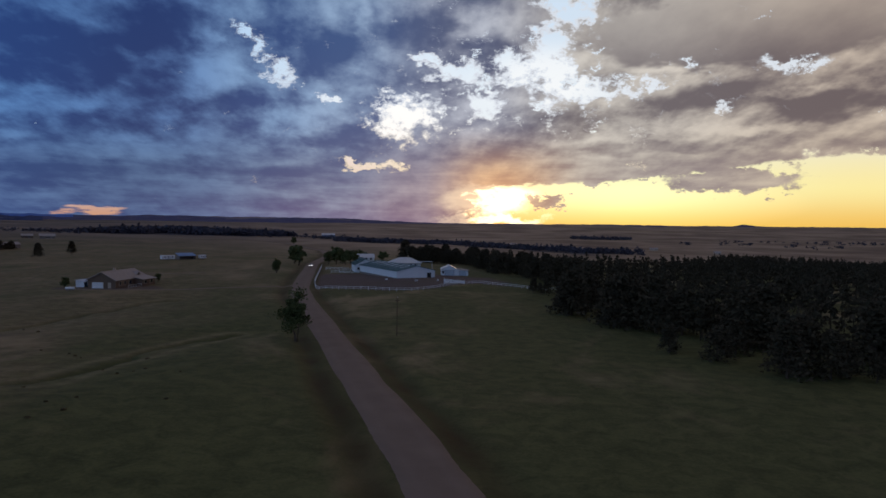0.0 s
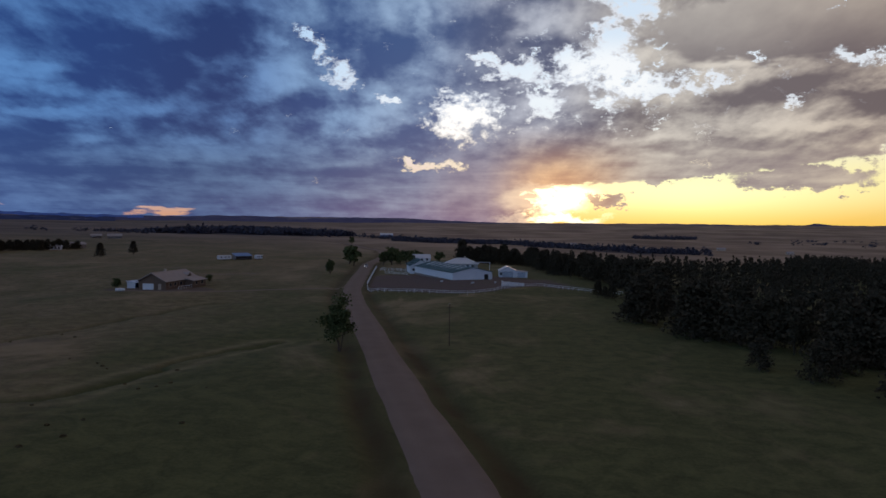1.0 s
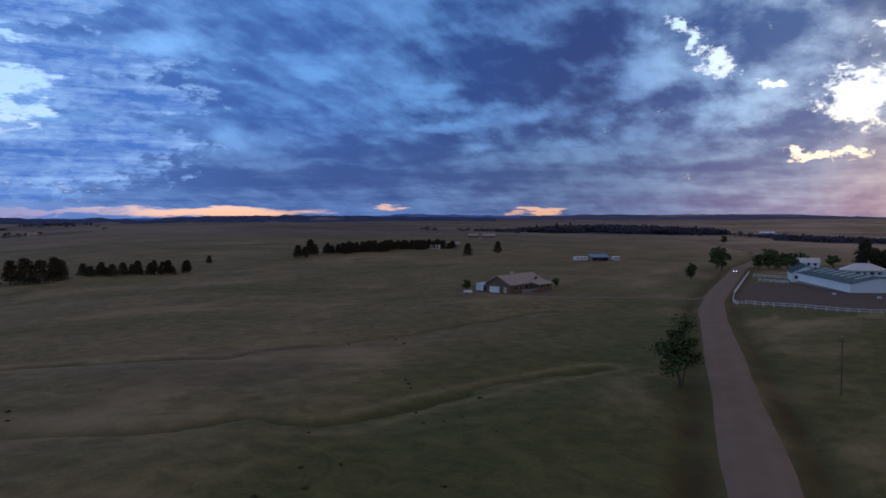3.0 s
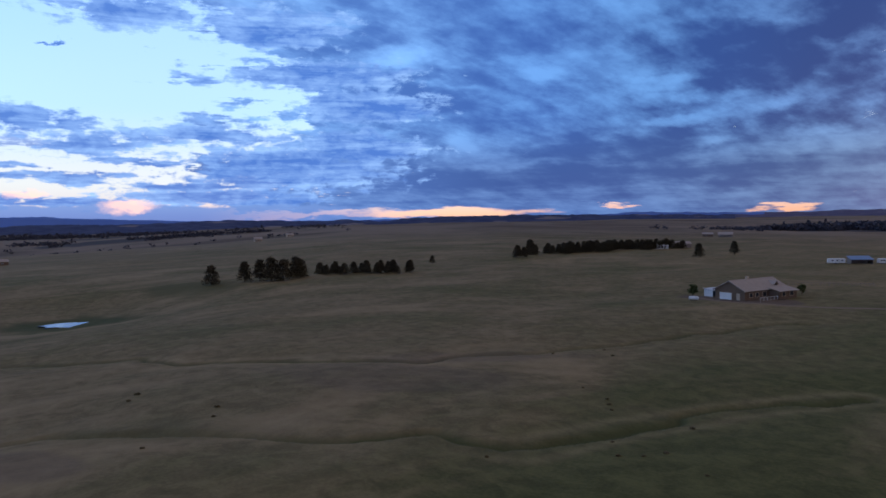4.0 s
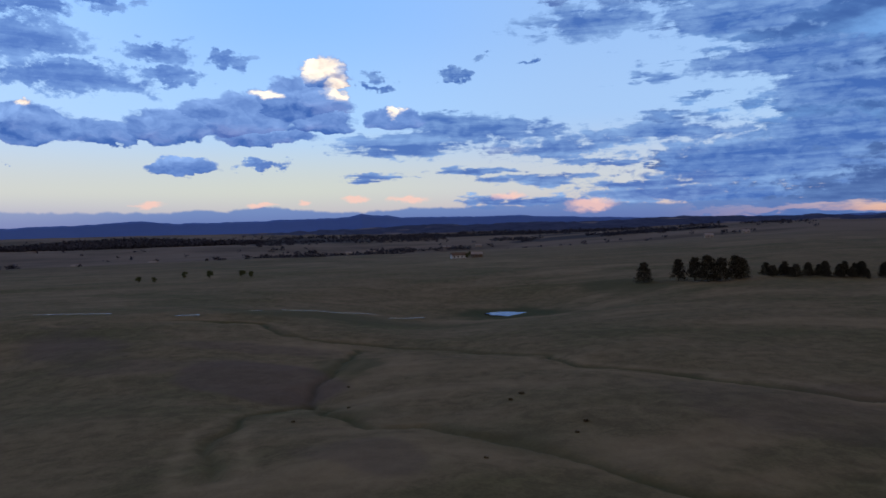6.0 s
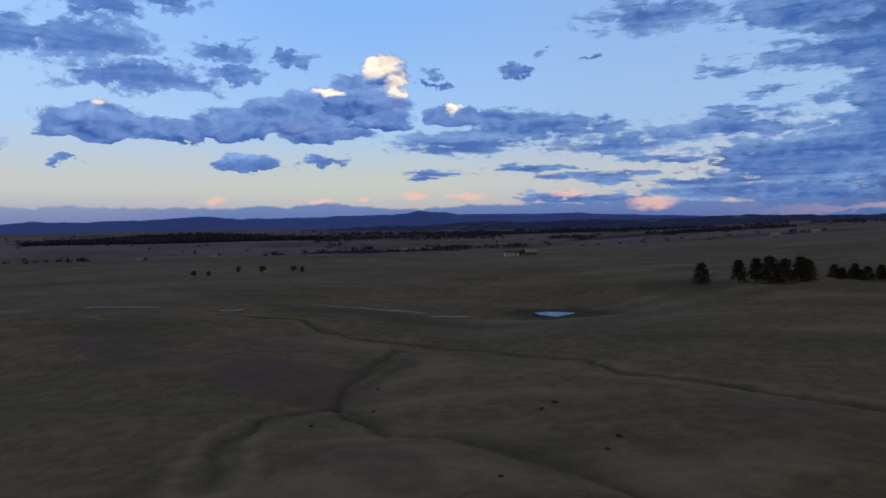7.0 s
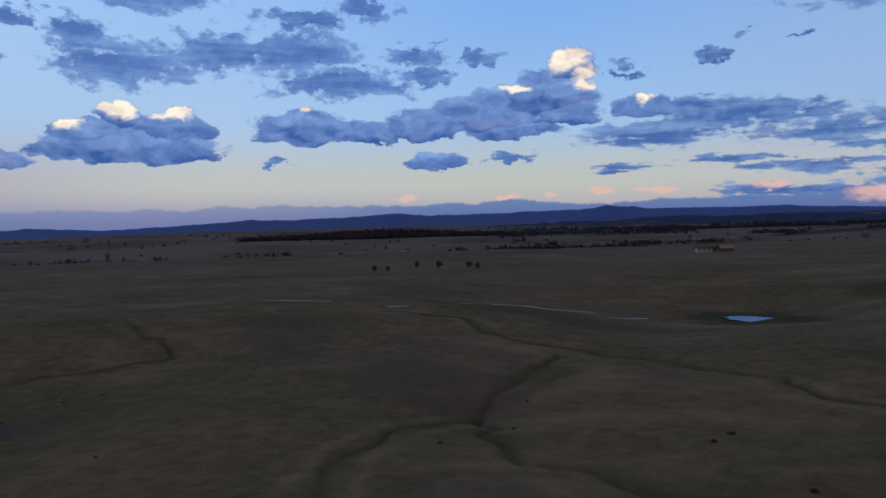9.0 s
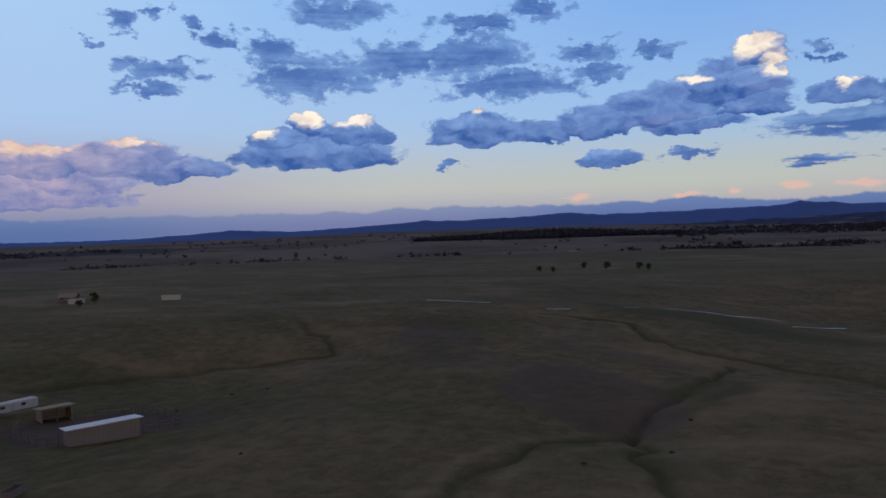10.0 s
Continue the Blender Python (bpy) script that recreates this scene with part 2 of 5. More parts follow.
    white_hole = gaps.step(-0.05, 0.4) * blob(3.3, 8.6, 4.0, 3.0).step(0.0, 0.2).top(blob(-8.0, 11.5, 7.0, 3.5).step(0.0, 0.7) * 0.7)
    sky = (white_hole * 0.8).blend(sky, (1.05, 1.04, 1.02))
    over_zenith = up.step(24.0, 50.0)
    sky = over_zenith.blend(sky, broad.step(0.35, 0.65).blend(srgb(106, 99, 106), srgb(144, 139, 150)))

    # drawn-out clouds where the deck frays, and small puffs on the clear side
    cell = heap_at.vec("MULTIPLY", (0.62, 1.25, 0)).cells(1.0, 2.0, 0.55)
    flat = heaps([(85.4, 7.5, 7.7, 1.4), (91.4, 6.4, 6.0, 1.0), (78.2, 5.9, 4.6, 1.0), (72.1, 6.8, 7.6, 1.0), (64.9, 4.2, 9.6, 2.3), (94.2, 3.8, 3.6, 0.36), (80.5, 3.4, 5.2, 0.6), (59.4, 5.9, 6.6, 1.5), (88.6, 8.3, 4.1, 0.9), (86.2, 4.3, 5.0, 0.4),
                  (71.4, 3.0, 6.0, 0.5), (76.5, 15.4, 5.6, 1.4), (66.0, 15.0, 6.4, 1.8), (62.2, 11.5, 8.6, 1.2), (58.5, 9.2, 6.0, 1.7), (72.9, 11.0, 2.0, 0.5), (76.7, 4.8, 3.0, 0.4), (70.0, 2.1, 9.0, 0.9), (82.0, 1.7, 7.0, 0.5)], flat_at)
    puffs = heaps([(132.1, 11.9, 5.7, 1.9), (125.7, 13.1, 4.3, 1.6), (119.8, 13.3, 5.2, 1.7), (116.6, 11.0, 6.1, 1.2), (110.3, 13.1, 2.8, 0.9), (109.5, 11.5, 2.8, 0.7), (130.1, 16.9, 4.5, 1.3), (146.2, 15.6, 1.3, 0.8), (144.1, 16.5, 1.1, 0.7), (141.1, 15.5, 0.9, 0.7),
                   (139.1, 14.7, 1.5, 0.9), (143.5, 12.3, 3.8, 0.9), (144.5, 10.8, 2.6, 0.6), (118.8, 15.8, 4.2, 1.0), (135.5, 13.8, 2.4, 1.2), (114.2, 16.6, 2.9, 0.7), (148.5, 14.0, 0.8, 0.4), (87.3, 11.8, 1.3, 0.45), (85.2, 13.2, 0.9, 0.3), (81.2, 13.0, 0.9, 0.25),
                   (105.2, 12.9, 1.7, 0.6), (93.6, 12.0, 1.6, 0.4), (126.1, 12.7, 3.6, 1.1), (121.6, 4.9, 0.9, 0.3), (103.1, 5.0, 2.2, 0.45), (94.0, 11.0, 1.4, 0.3)], torn_at)
    loose = flat.top(puffs) + (cell * -1.0 + 0.40) * 1.25 + (fine - 0.5) * 1.6 - 0.07
    loose_tone = (cell * -1.1 + 0.62 + (streak - 0.5) * 1.6 + (flat.top(puffs) * -1.0 + 0.35) * 0.35).math("ADD", 0.0, clamp=True)
    west = az.step(84.0, 112.0)
    loose_col = loose_tone.blend(west.blend(srgb(62, 102, 174), srgb(76, 114, 186)), west.blend(srgb(150, 188, 234), srgb(140, 180, 236)))
    sky = (loose.step(-0.02, 0.42) * 0.95).blend(sky, loose_col)

    # heaped clouds with level bases along the clear side
    high_in, most = None, None
    lift = heap_at.split()[1]
    for a, e, wa, we in ((132.3, 5.9, 6.4, 1.7), (134.9, 6.8, 2.8, 1.2), (129.3, 7.3, 3.1, 1.5), (132.7, 8.0, 1.7, 1.3), (119.5, 7.4, 3.8, 1.7), (114.5, 7.1, 2.9, 1.2), (109.6, 7.6, 3.5, 1.6), (104.9, 8.4, 4.6, 1.9), (100.0, 9.6, 3.7, 2.1), (97.7, 11.8, 1.9, 1.6),
                         (98.4, 8.2, 2.6, 1.2), (108.7, 4.7, 2.6, 0.8), (152.3, 5.1, 4.5, 1.6), (146.5, 5.2, 4.6, 1.9), (142.6, 4.7, 4.4, 1.0), (102.4, 7.0, 3.6, 0.9), (150.3, 3.7, 4.6, 1.4), (92.4, 8.4, 2.6, 1.0), (154.0, 3.0, 8.0, 1.6)):
        d = heap_at.vec("SUBTRACT", (a, e, 0)).vec("MULTIPLY", (1 / wa, 1 / we, 0))
        rise = (lift - e) * (1 / we)
        b = d.vec("LENGTH") * -1.0 + 1.0 - (rise + 0.35).low(0.0) * -1.1
        if most is None:
            most, high_in = b, rise
        else:
            high_in = b.math("GREATER_THAN", most) * (rise - high_in) + high_in
            most = most.top(b)
    knob = heap_at.vec("MULTIPLY", (0.85, 1.35, 0)).cells(1.0, 3.0, 0.55)
    knobs = knob * -1.0 + 0.36
    heap = most + knobs * 0.75
    heap_body = heap.step(-0.06, 0.10)
    puff = heap_at.vec("MULTIPLY", (0.3, 0.6, 0)).noise(1.0, 5.0, 0.55)
    puff_up = heap_at.vec("MULTIPLY", (0.3, 0.6, 0)).vec("ADD", (-0.16, 0.26, 0)).noise(1.0, 5.0, 0.55)
    heap_tone = (high_in * 0.36 + 0.34 + knobs * 0.75 + (puff - puff_up) * 1.6).math("ADD", 0.0, clamp=True)
    rosy = az.step(136.0, 153.0)
    heap_col = heap_tone.blend(rosy.blend(srgb(58, 97, 170), srgb(104, 126, 186)), rosy.blend(srgb(140, 176, 234), srgb(208, 190, 210)))
    heap_col = ((puff - 0.5) * 1.3 * high_in.step(0.6, -0.6)).math("ADD", 0.0, clamp=True).blend(heap_col, srgb(150, 138, 184))
    sky = heap_body.blend(sky, heap_col)
    crowns = heaps([(98.0, 12.5, 2.0, 1.1), (96.8, 10.9, 1.3, 1.1), (132.8, 9.1, 1.5, 1.0), (129.0, 8.9, 2.3, 0.9), (136.2, 7.6, 1.0, 0.5), (119.2, 9.1, 0.9, 0.5), (92.2, 9.2, 0.7, 0.45), (102.5, 10.4, 1.0, 0.4), (146.6, 7.0, 2.0, 0.5), (143.3, 6.9, 1.6, 0.5), (152.6, 6.5, 3.4, 0.6)], heap_at)
    crowns = (crowns + knobs * 1.2).step(-0.12, 0.62) * heap.step(-0.02, 0.12)
    crown_tone = ((puff - puff_up) * 3.0 + knobs * 1.6 + 0.62).math("ADD", 0.0, clamp=True)
    sky = (crowns * 0.97).blend(sky, crown_tone.blend(rosy.blend((0.74, 0.6, 0.55), (0.72, 0.5, 0.46)), rosy.blend((1.2, 1.06, 0.86), (0.98, 0.72, 0.55))))

    # a long low bank over the hills, with rosy heads
    bank_top = sky_at.vec("MULTIPLY", (0.11, 0.0, 0)).noise(1.0, 6.0, 0.6) * 2.4 + 0.25 + knobs * 0.35
    where = by_az_value((-170, 0.0), (56, 0.0), (64, 0.7), (72, 0.95), (108, 0.9), (122, 0.6), (140, 0.5), (154, 0.7), (170, 0.0))
    bank = (bank_top - el).step(-0.03, 0.2) * where
    sky = bank.blend(sky, el.step(0.0, 1.8).blend(srgb(84, 110, 170), srgb(98, 129, 184)))
    pink = heaps([(95.5, 2.1, 1.6, 0.4), (111.3, 1.9, 1.2, 0.35), (91.0, 2.1, 1.8, 0.35), (83.3, 2.3, 1.7, 0.5), (76.6, 1.2, 2.4, 0.6), (103.0, 1.8, 1.0, 0.25), (99.6, 1.9, 0.8, 0.3)], heap_at)
    sky = ((pink + knobs * 0.9).step(0.05, 0.7) * 0.75).blend(sky, srgb(244, 196, 182))

    # the sun's glow behind the cloud edge
    core = blob(-3.4, 2.1, 4.8, 1.5, heap_at).step(0.0, 0.45).top(blob(-4.0, 0.5, 5.4, 0.7, torn_at).step(0.0, 0.6))
    sky = (core * (body * -0.75 + 1.0)).blend(sky, (1.8, 1.5, 1.0))
    glow = blob(-4.5, 2.6, 7.5, 4.4).top(0.0).math("POWER", 2.0) * 0.4
    sky = glow.blend(sky, (1.0, 0.50, 0.16), "ADD")
    pale = blob(-14.0, 1.8, 14.0, 2.2).top(0.0) * (body * -1.0 + 1.0) * 0.4
    sky = pale.blend(sky, (0.8, 0.7, 0.35), "ADD")

    # a thin share of the physical sky under it all
    phys = tree.nodes.new("ShaderNodeTexSky")
    phys.sky_type, phys.sun_disc = "NISHITA", False
    phys.sun_elevation, phys.sun_rotation = radians(SUN_EL), radians(SUN_AZ)
    both = tree.nodes.new("ShaderNodeMix")
    both.data_type, both.blend_type = "RGBA", "ADD"
    both.inputs[0].default_value = 0.004
    tree.links.new(sky.out, both.inputs[6])
    tree.links.new(phys.outputs[0], both.inputs[7])
    back = tree.nodes.new("ShaderNodeBackground")
    tree.links.new(both.outputs[2], back.inputs[0])
    out = tree.nodes.new("ShaderNodeOutputWorld")
    tree.links.new(back.outputs[0], out.inputs[0])


build_sky()
sun = new("sun", bpy.data.lights.new("sun", "SUN"))
sun.data.energy, sun.data.angle, sun.data.color = 0.12, radians(12), (1.0, 0.62, 0.35)
sun.matrix_world = look((0, 0, 0), (math.sin(radians(SUN_AZ)) * 100, -math.cos(radians(SUN_AZ)) * 100, -4.0))


# ---- shape of the land ----
def smooth(a, b, v):
    v = np.clip((v - a) / (b - a), 0.0, 1.0)
    return v * v * (3 - 2 * v)


def lattice(ix, iy, seed):
    n = (ix * 374761393 + iy * 668265263 + seed * 974711) & 0x7FFFFFFF
    n = ((n ^ (n >> 13)) * 1274126177) & 0x7FFFFFFF
    return ((n ^ (n >> 16)) & 0xFFFF) / 32767.5 - 1.0


def swell(x, y, size, seed):
    """Smooth value noise, -1 to 1, with lumps of the given size in metres."""
    u, v = x / size, y / size
    iu, iv = np.floor(u).astype(np.int64), np.floor(v).astype(np.int64)
    fu, fv = u - iu, v - iv
    fu, fv = fu * fu * (3 - 2 * fu), fv * fv * (3 - 2 * fv)
    a = lattice(iu, iv, seed) * (1 - fu) + lattice(iu + 1, iv, seed) * fu
    b = lattice(iu, iv + 1, seed) * (1 - fu) + lattice(iu + 1, iv + 1, seed) * fu
    return a * (1 - fv) + b * fv


def off_line(x, y, line):
    """Distance in metres from a polyline."""
    best = np.full(np.shape(x), 1e9)
    for (ax, ay), (bx, by) in zip(line, line[1:]):
        ex, ey = bx - ax, by - ay
        k = np.clip(((x - ax) * ex + (y - ay) * ey) / (ex * ex + ey * ey), 0, 1)
        best = np.minimum(best, np.hypot(x - ax - k * ex, y - ay - k * ey))
    return best


# the way of the gravel road, and the gullies in the pasture
ROAD = [(55, -150), (16, 0), (0.4, 60), (-5.6, 83), (-10.2, 97), (-19, 130), (-32, 178), (-41, 211), (-48, 237), (-54, 266), (-61, 310), (-69.5, 365), (-80, 430), (-88, 520), (-96, 590), (-123, 724), (-160, 820), (-276, 1136), (-403, 1375)]
GULLIES = [  # depth and half-width in metres, then the way of each
    (0.9, 1.2, [(-83, 218), (-91, 189), (-94, 160), (-100, 137), (-103, 114), (-109, 111), (-123, 100), (-136, 85), (-150, 81), (-168, 65), (-182, 47), (-186, 38), (-188, 27), (-214, 11), (-216, -16)]),
    (1.0, 1.2, [(-45, 150), (-52, 130), (-54, 110), (-54, 94), (-62, 89), (-66, 83), (-71, 76), (-82, 70), (-97, 58), (-97, 52), (-122, 39)]),
    (1.0, 1.5, [(-122, 39), (-133, 38), (-155, 42), (-175, 42)]),
    (0.8, 1.1, [(-122, 39), (-106, 34), (-95, 33), (-76, 38)]),
    (0.9, 1.1, [(-183, -79), (-176, -64), (-156, -40), (-139, -57), (-120, -69), (-106, -74)]),
]
MOUNDS = [  # x, y, half-widths along x and y, height
    (-62, 70, 42, 55, 3.5), (-160, 40, 50, 60, -2.0), (-272, 72, 70, 60, -8.5), (-112, -48, 52, 42, -6.0),
]
BEARINGS = (-180, -60, -32, 0, 20, 35, 48, 60, 70, 80, 90, 120, 154, 180)
LEVELS = (  # distance in metres, then the height of the land there for each bearing
    (170, (0,) * 14),
    (850, (-5, -18, -18, -8, -3, 2, 6, 6, 0, -5, -9, -14, -12, -5)),
    (1500, (-8, -30, -34, -20, -8, 4, 14, 14, -8, -30, -36, -40, -34, -8)),
    (2600, (0, -14, -16, -8, 0, 8, 14, 10, -12, -22, -24, -26, -24, 0)),
    (4700, (20, 34, 34, 26, 20, 20, 18, 10, 4, 2, 0, -6, -24, 10)),
)


def height(x, y):
    dx, dy = x, y - 40.0
    r, az = np.hypot(dx, dy), np.degrees(np.arctan2(-dx, dy))
    z, before = 0.0 * x, 0.0 * x
    for (r0, _), (r1, row) in zip(LEVELS, LEVELS[1:]):
        here = np.interp(az, BEARINGS, row)
        z, before = z + (here - before) * smooth(r0, r1, r), here
    for mx, my, sx, sy, up in MOUNDS:
        z = z + up * np.exp(-((x - mx) / sx) ** 2 - ((y - my) / sy) ** 2)
    road = off_line(x, y, ROAD)
    far = smooth(8, 60, road)
    roll = 0.9 * swell(x, y, 55, 1) + 0.35 * swell(x, y, 21, 2) + 0.12 * swell(x, y, 7, 3)
    roll = roll + (3.0 * swell(x, y, 330, 4) + 6.0 * swell(x, y, 820, 5)) * smooth(350, 1600, r)
    z = z + far * roll
    z = z - 0.55 * np.exp(-((road - 6.3) / 1.6) ** 2)
    for depth, wide, line in GULLIES:
        d = off_line(x + 2.2 * swell(x, y, 9, 8) + 0.8 * swell(x, y, 3.5, 9), y + 2.2 * swell(x, y, 9, 6) + 0.8 * swell(x, y, 3.5, 7), line)
        z = z - 0.6 * depth * np.exp(-(d / (0.6 * wide)) ** 2) - 0.75 * depth * np.exp(-(d / (8 * wide)) ** 2)
    return z


def hz(x, y):
    return float(height(np.array([float(x)]), np.array([float(y)]))[0])


# ---- materials ----
def material(name, rough=0.8, metal=0.0):
    m = bpy.data.materials.new(name)
    m.use_nodes = True
    tree = m.node_tree
    bsdf = tree.nodes["Principled BSDF"]
    bsdf.inputs["Roughness"].default_value, bsdf.inputs["Metallic"].default_value = rough, metal
    if rough > 0.7:
        bsdf.inputs["Specular IOR Level"].default_value = 0.06
    place = Node(tree, tree.nodes.new("ShaderNodeNewGeometry").outputs["Position"])
    return m, tree, bsdf, place


def colour_of(tree, bsdf, col):
    tree.links.new(col.out, bsdf.inputs["Base Color"])


def bump_of(tree, bsdf, value, strength, distance):
    n = tree.nodes.new("ShaderNodeBump")
    n.inputs["Strength"].default_value, n.inputs["Distance"].default_value = strength, distance
    tree.links.new(value.out, n.inputs["Height"])
    tree.links.new(n.outputs[0], bsdf.inputs["Normal"])


def local(tree):
    return Node(tree, tree.nodes.new("ShaderNodeTexCoord").outputs["Object"])


def attribute(tree, name):
    n = tree.nodes.new("ShaderNodeAttribute")
    n.attribute_name = name
    return Node(tree, n.outputs["Fac"])


def by_object(tree):
    return Node(tree, tree.nodes.new("ShaderNodeObjectInfo").outputs["Random"])


def two_tone(name, a, b, scale, rough=0.8, metal=0.0, bump=0.0, vary=0.0, detail=5.0, stretch=(1, 1, 1)):
    """A surface that wavers between two colours in coarse stains and fine grain."""
    m, tree, bsdf, _ = material(name, rough, metal)
    at = local(tree).vec("MULTIPLY", stretch)
    fine, coarse = at.noise(scale, detail, 0.6), at.noise(scale * 0.13, 3.0)
    mixv = (fine * 0.6 + coarse * 0.7 - 0.15).math("ADD", 0.0, clamp=True)
    if vary:
        mixv = (mixv + by_object(tree) * vary - vary * 0.5).math("ADD", 0.0, clamp=True)
    colour_of(tree, bsdf, mixv.blend(a, b))
    if bump:
        bump_of(tree, bsdf, fine, 0.5, bump)
    return m


def grass_material():
    m, tree, bsdf, at = material("prairie_grass", 0.95)
    flow = at.vec("MULTIPLY", (1.0, 0.55, 1.0))
    tuft, clump = at.noise(2.4, 5.0, 0.65), at.noise(0.33, 5.0, 0.6, 0.6)
    patch, wide, swathe = flow.noise(0.05, 6.0, 0.62, 0.8), at.noise(0.0065, 4.0, 0.55), flow.noise(0.017, 5.0, 0.6, 1.0)
    blade = (tuft * 0.45 + clump * 0.75 - 0.1).step(0.28, 0.72)
    dry = blade.blend((0.108, 0.086, 0.048), (0.195, 0.155, 0.088))
    lush = blade.blend((0.052, 0.056, 0.024), (0.102, 0.104, 0.044))
    fac = (patch * 0.8 + swathe * 1.1 + wide * 0.5 - 0.75 - attribute(tree, "green") * 0.42).step(0.05, 0.6)
    col = fac.blend(lush, dry)
    straw = (swathe * 0.7 + patch * 0.6).step(0.66, 0.84) * 0.55
    col = straw.blend(col, (0.265, 0.2, 0.12))
    # far land: haze of distance painted into the grass as a duller, purplish tone
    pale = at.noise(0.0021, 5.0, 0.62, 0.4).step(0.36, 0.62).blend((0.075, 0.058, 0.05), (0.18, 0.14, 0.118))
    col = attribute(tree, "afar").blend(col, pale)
    # sunward plain: haze and sun glow put into the colour, with golden hill grass
    col = attribute(tree, "straw_and_haze").blend(col, at.noise(0.004, 5.0, 0.6, 0.3).step(0.35, 0.65).blend((0.15, 0.105, 0.076), (0.31, 0.23, 0.165)))
    col = (attribute(tree, "timber") * 0.92).blend(col, at.noise(0.03, 4.0, 0.6).blend((0.02, 0.022, 0.034), (0.05, 0.05, 0.062)))
    col = (attribute(tree, "damp") * (clump * 0.9 + 0.5)).math("ADD", 0.0, clamp=True).blend(col, (0.05, 0.058, 0.024))
    col = (attribute(tree, "lip") * (clump * 1.1 + 0.2)).math("ADD", 0.0, clamp=True).blend(col, (0.34, 0.26, 0.16))
    col = (attribute(tree, "weeds") * (clump * 1.0 + 0.4)).math("ADD", 0.0, clamp=True).blend(col, (0.055, 0.042, 0.02))
    soil = at.noise(0.5, 6.0, 0.65).blend((0.07, 0.052, 0.047), (0.13, 0.1, 0.092))
    # bare soil; the same mask also carries the hollow's painted shade
    col = (attribute(tree, "bare") * (patch * 1.2 + 0.4)).math("ADD", 0.0, clamp=True).blend(col, soil)
    colour_of(tree, bsdf, col)
    bump_of(tree, bsdf, tuft * 0.3 + clump, 0.4, 0.22)
    return m


def gravel_material():
    m, tree, bsdf, at = material("gravel", 0.9)
    grit, worn = at.noise(6.0, 6.0, 0.7), at.noise(0.22, 4.0, 0.55)
    col = (grit * 0.5 + worn * 0.7 - 0.1).math("ADD", 0.0, clamp=True).blend((0.115, 0.086, 0.07), (0.215, 0.165, 0.135))
    track = attribute(tree, "track")
    col = (track * 0.12).blend(col, (0.25, 0.195, 0.175))
    colour_of(tree, bsdf, col)
    bump_of(tree, bsdf, grit, 0.5, 0.03)
    return m


GRASS, GRAVEL = grass_material(), gravel_material()
WHITE_METAL = two_tone("white_metal_siding", (0.5, 0.54, 0.58), (0.68, 0.7, 0.73), 3.0, 0.45)
TEAL_ROOF = two_tone("teal_metal_roof", (0.035, 0.085, 0.095), (0.06, 0.125, 0.135), 2.0, 0.4)
SKYLIGHT = two_tone("skylight_sheet", (0.55, 0.6, 0.62), (0.75, 0.78, 0.78), 4.0, 0.35)
GREY_ROOF = two_tone("grey_shingles", (0.24, 0.21, 0.2), (0.36, 0.32, 0.3), 5.0, 0.85, bump=0.02)
PALE_ROOF = two_tone("pale_metal_roof", (0.36, 0.38, 0.41), (0.52, 0.53, 0.55), 2.0, 0.35)
BLUE_ROOF = two_tone("blue_metal_roof", (0.07, 0.13, 0.26), (0.11, 0.19, 0.34), 2.0, 0.35)
BROWN_WALL = two_tone("brown_boards", (0.1, 0.07, 0.052), (0.17, 0.12, 0.09), 5.0, 0.8, bump=0.02)
PALE_TAN = two_tone("pale_tan_sheet", (0.25, 0.22, 0.195), (0.35, 0.31, 0.28), 3.0, 0.6)
TAN_WALL = two_tone("tan_boards", (0.33, 0.26, 0.2), (0.46, 0.38, 0.3), 4.0, 0.8, bump=0.02)
GREY_WOOD = two_tone("grey_weathered_wood", (0.13, 0.11, 0.1), (0.26, 0.22, 0.2), 4.0, 0.85, bump=0.02, vary=0.4)
WHITE_PAINT = two_tone("white_paint", (0.46, 0.48, 0.5), (0.66, 0.67, 0.68), 6.0, 0.6, vary=0.3)
# pale roof sheet, with the sky's bluish reflection put into its colour
SKY_SHEEN_ROOF = two_tone("sky_sheen_roof", (0.55, 0.6, 0.66), (0.72, 0.76, 0.8), 2.0, 0.35)
# near-black for a doorway's painted shade, and for dark trim
DARK_GAP = two_tone("painted_dark", (0.02, 0.02, 0.02), (0.04, 0.037, 0.035), 3.0, 0.9)
BARK = two_tone("bark", (0.05, 0.038, 0.03), (0.11, 0.085, 0.065), 6.0, 0.95, bump=0.03)
RUBBER = two_tone("rubber", (0.015, 0.015, 0.015), (0.03, 0.03, 0.03), 8.0, 0.8)
CAR_PAINT = two_tone("car_paint", (0.35, 0.35, 0.37), (0.45, 0.45, 0.47), 2.0, 0.25)
SOIL = two_tone("trampled_soil", (0.1, 0.08, 0.072), (0.17, 0.14, 0.125), 1.5, 0.95, bump=0.03)


def leaf_material(name, a, b):
    m, tree, bsdf, at = material(name, 0.75)
    island = Node(tree, tree.nodes.new("ShaderNodeNewGeometry").outputs["Random Per Island"])
    col = (island * 0.7 + at.noise(0.6, 3.0) * 0.5 - 0.1).math("ADD", 0.0, clamp=True).blend(a, b)
    colour_of(tree, bsdf, col)
    return m


NEEDLES = leaf_material("pine_needles", (0.026, 0.025, 0.016), (0.072, 0.058, 0.038))
LEAVES = leaf_material("broad_leaves", (0.036, 0.052, 0.02), (0.11, 0.125, 0.052))
SHRUB = leaf_material("shrub_leaves", (0.085, 0.07, 0.04), (0.17, 0.135, 0.075))


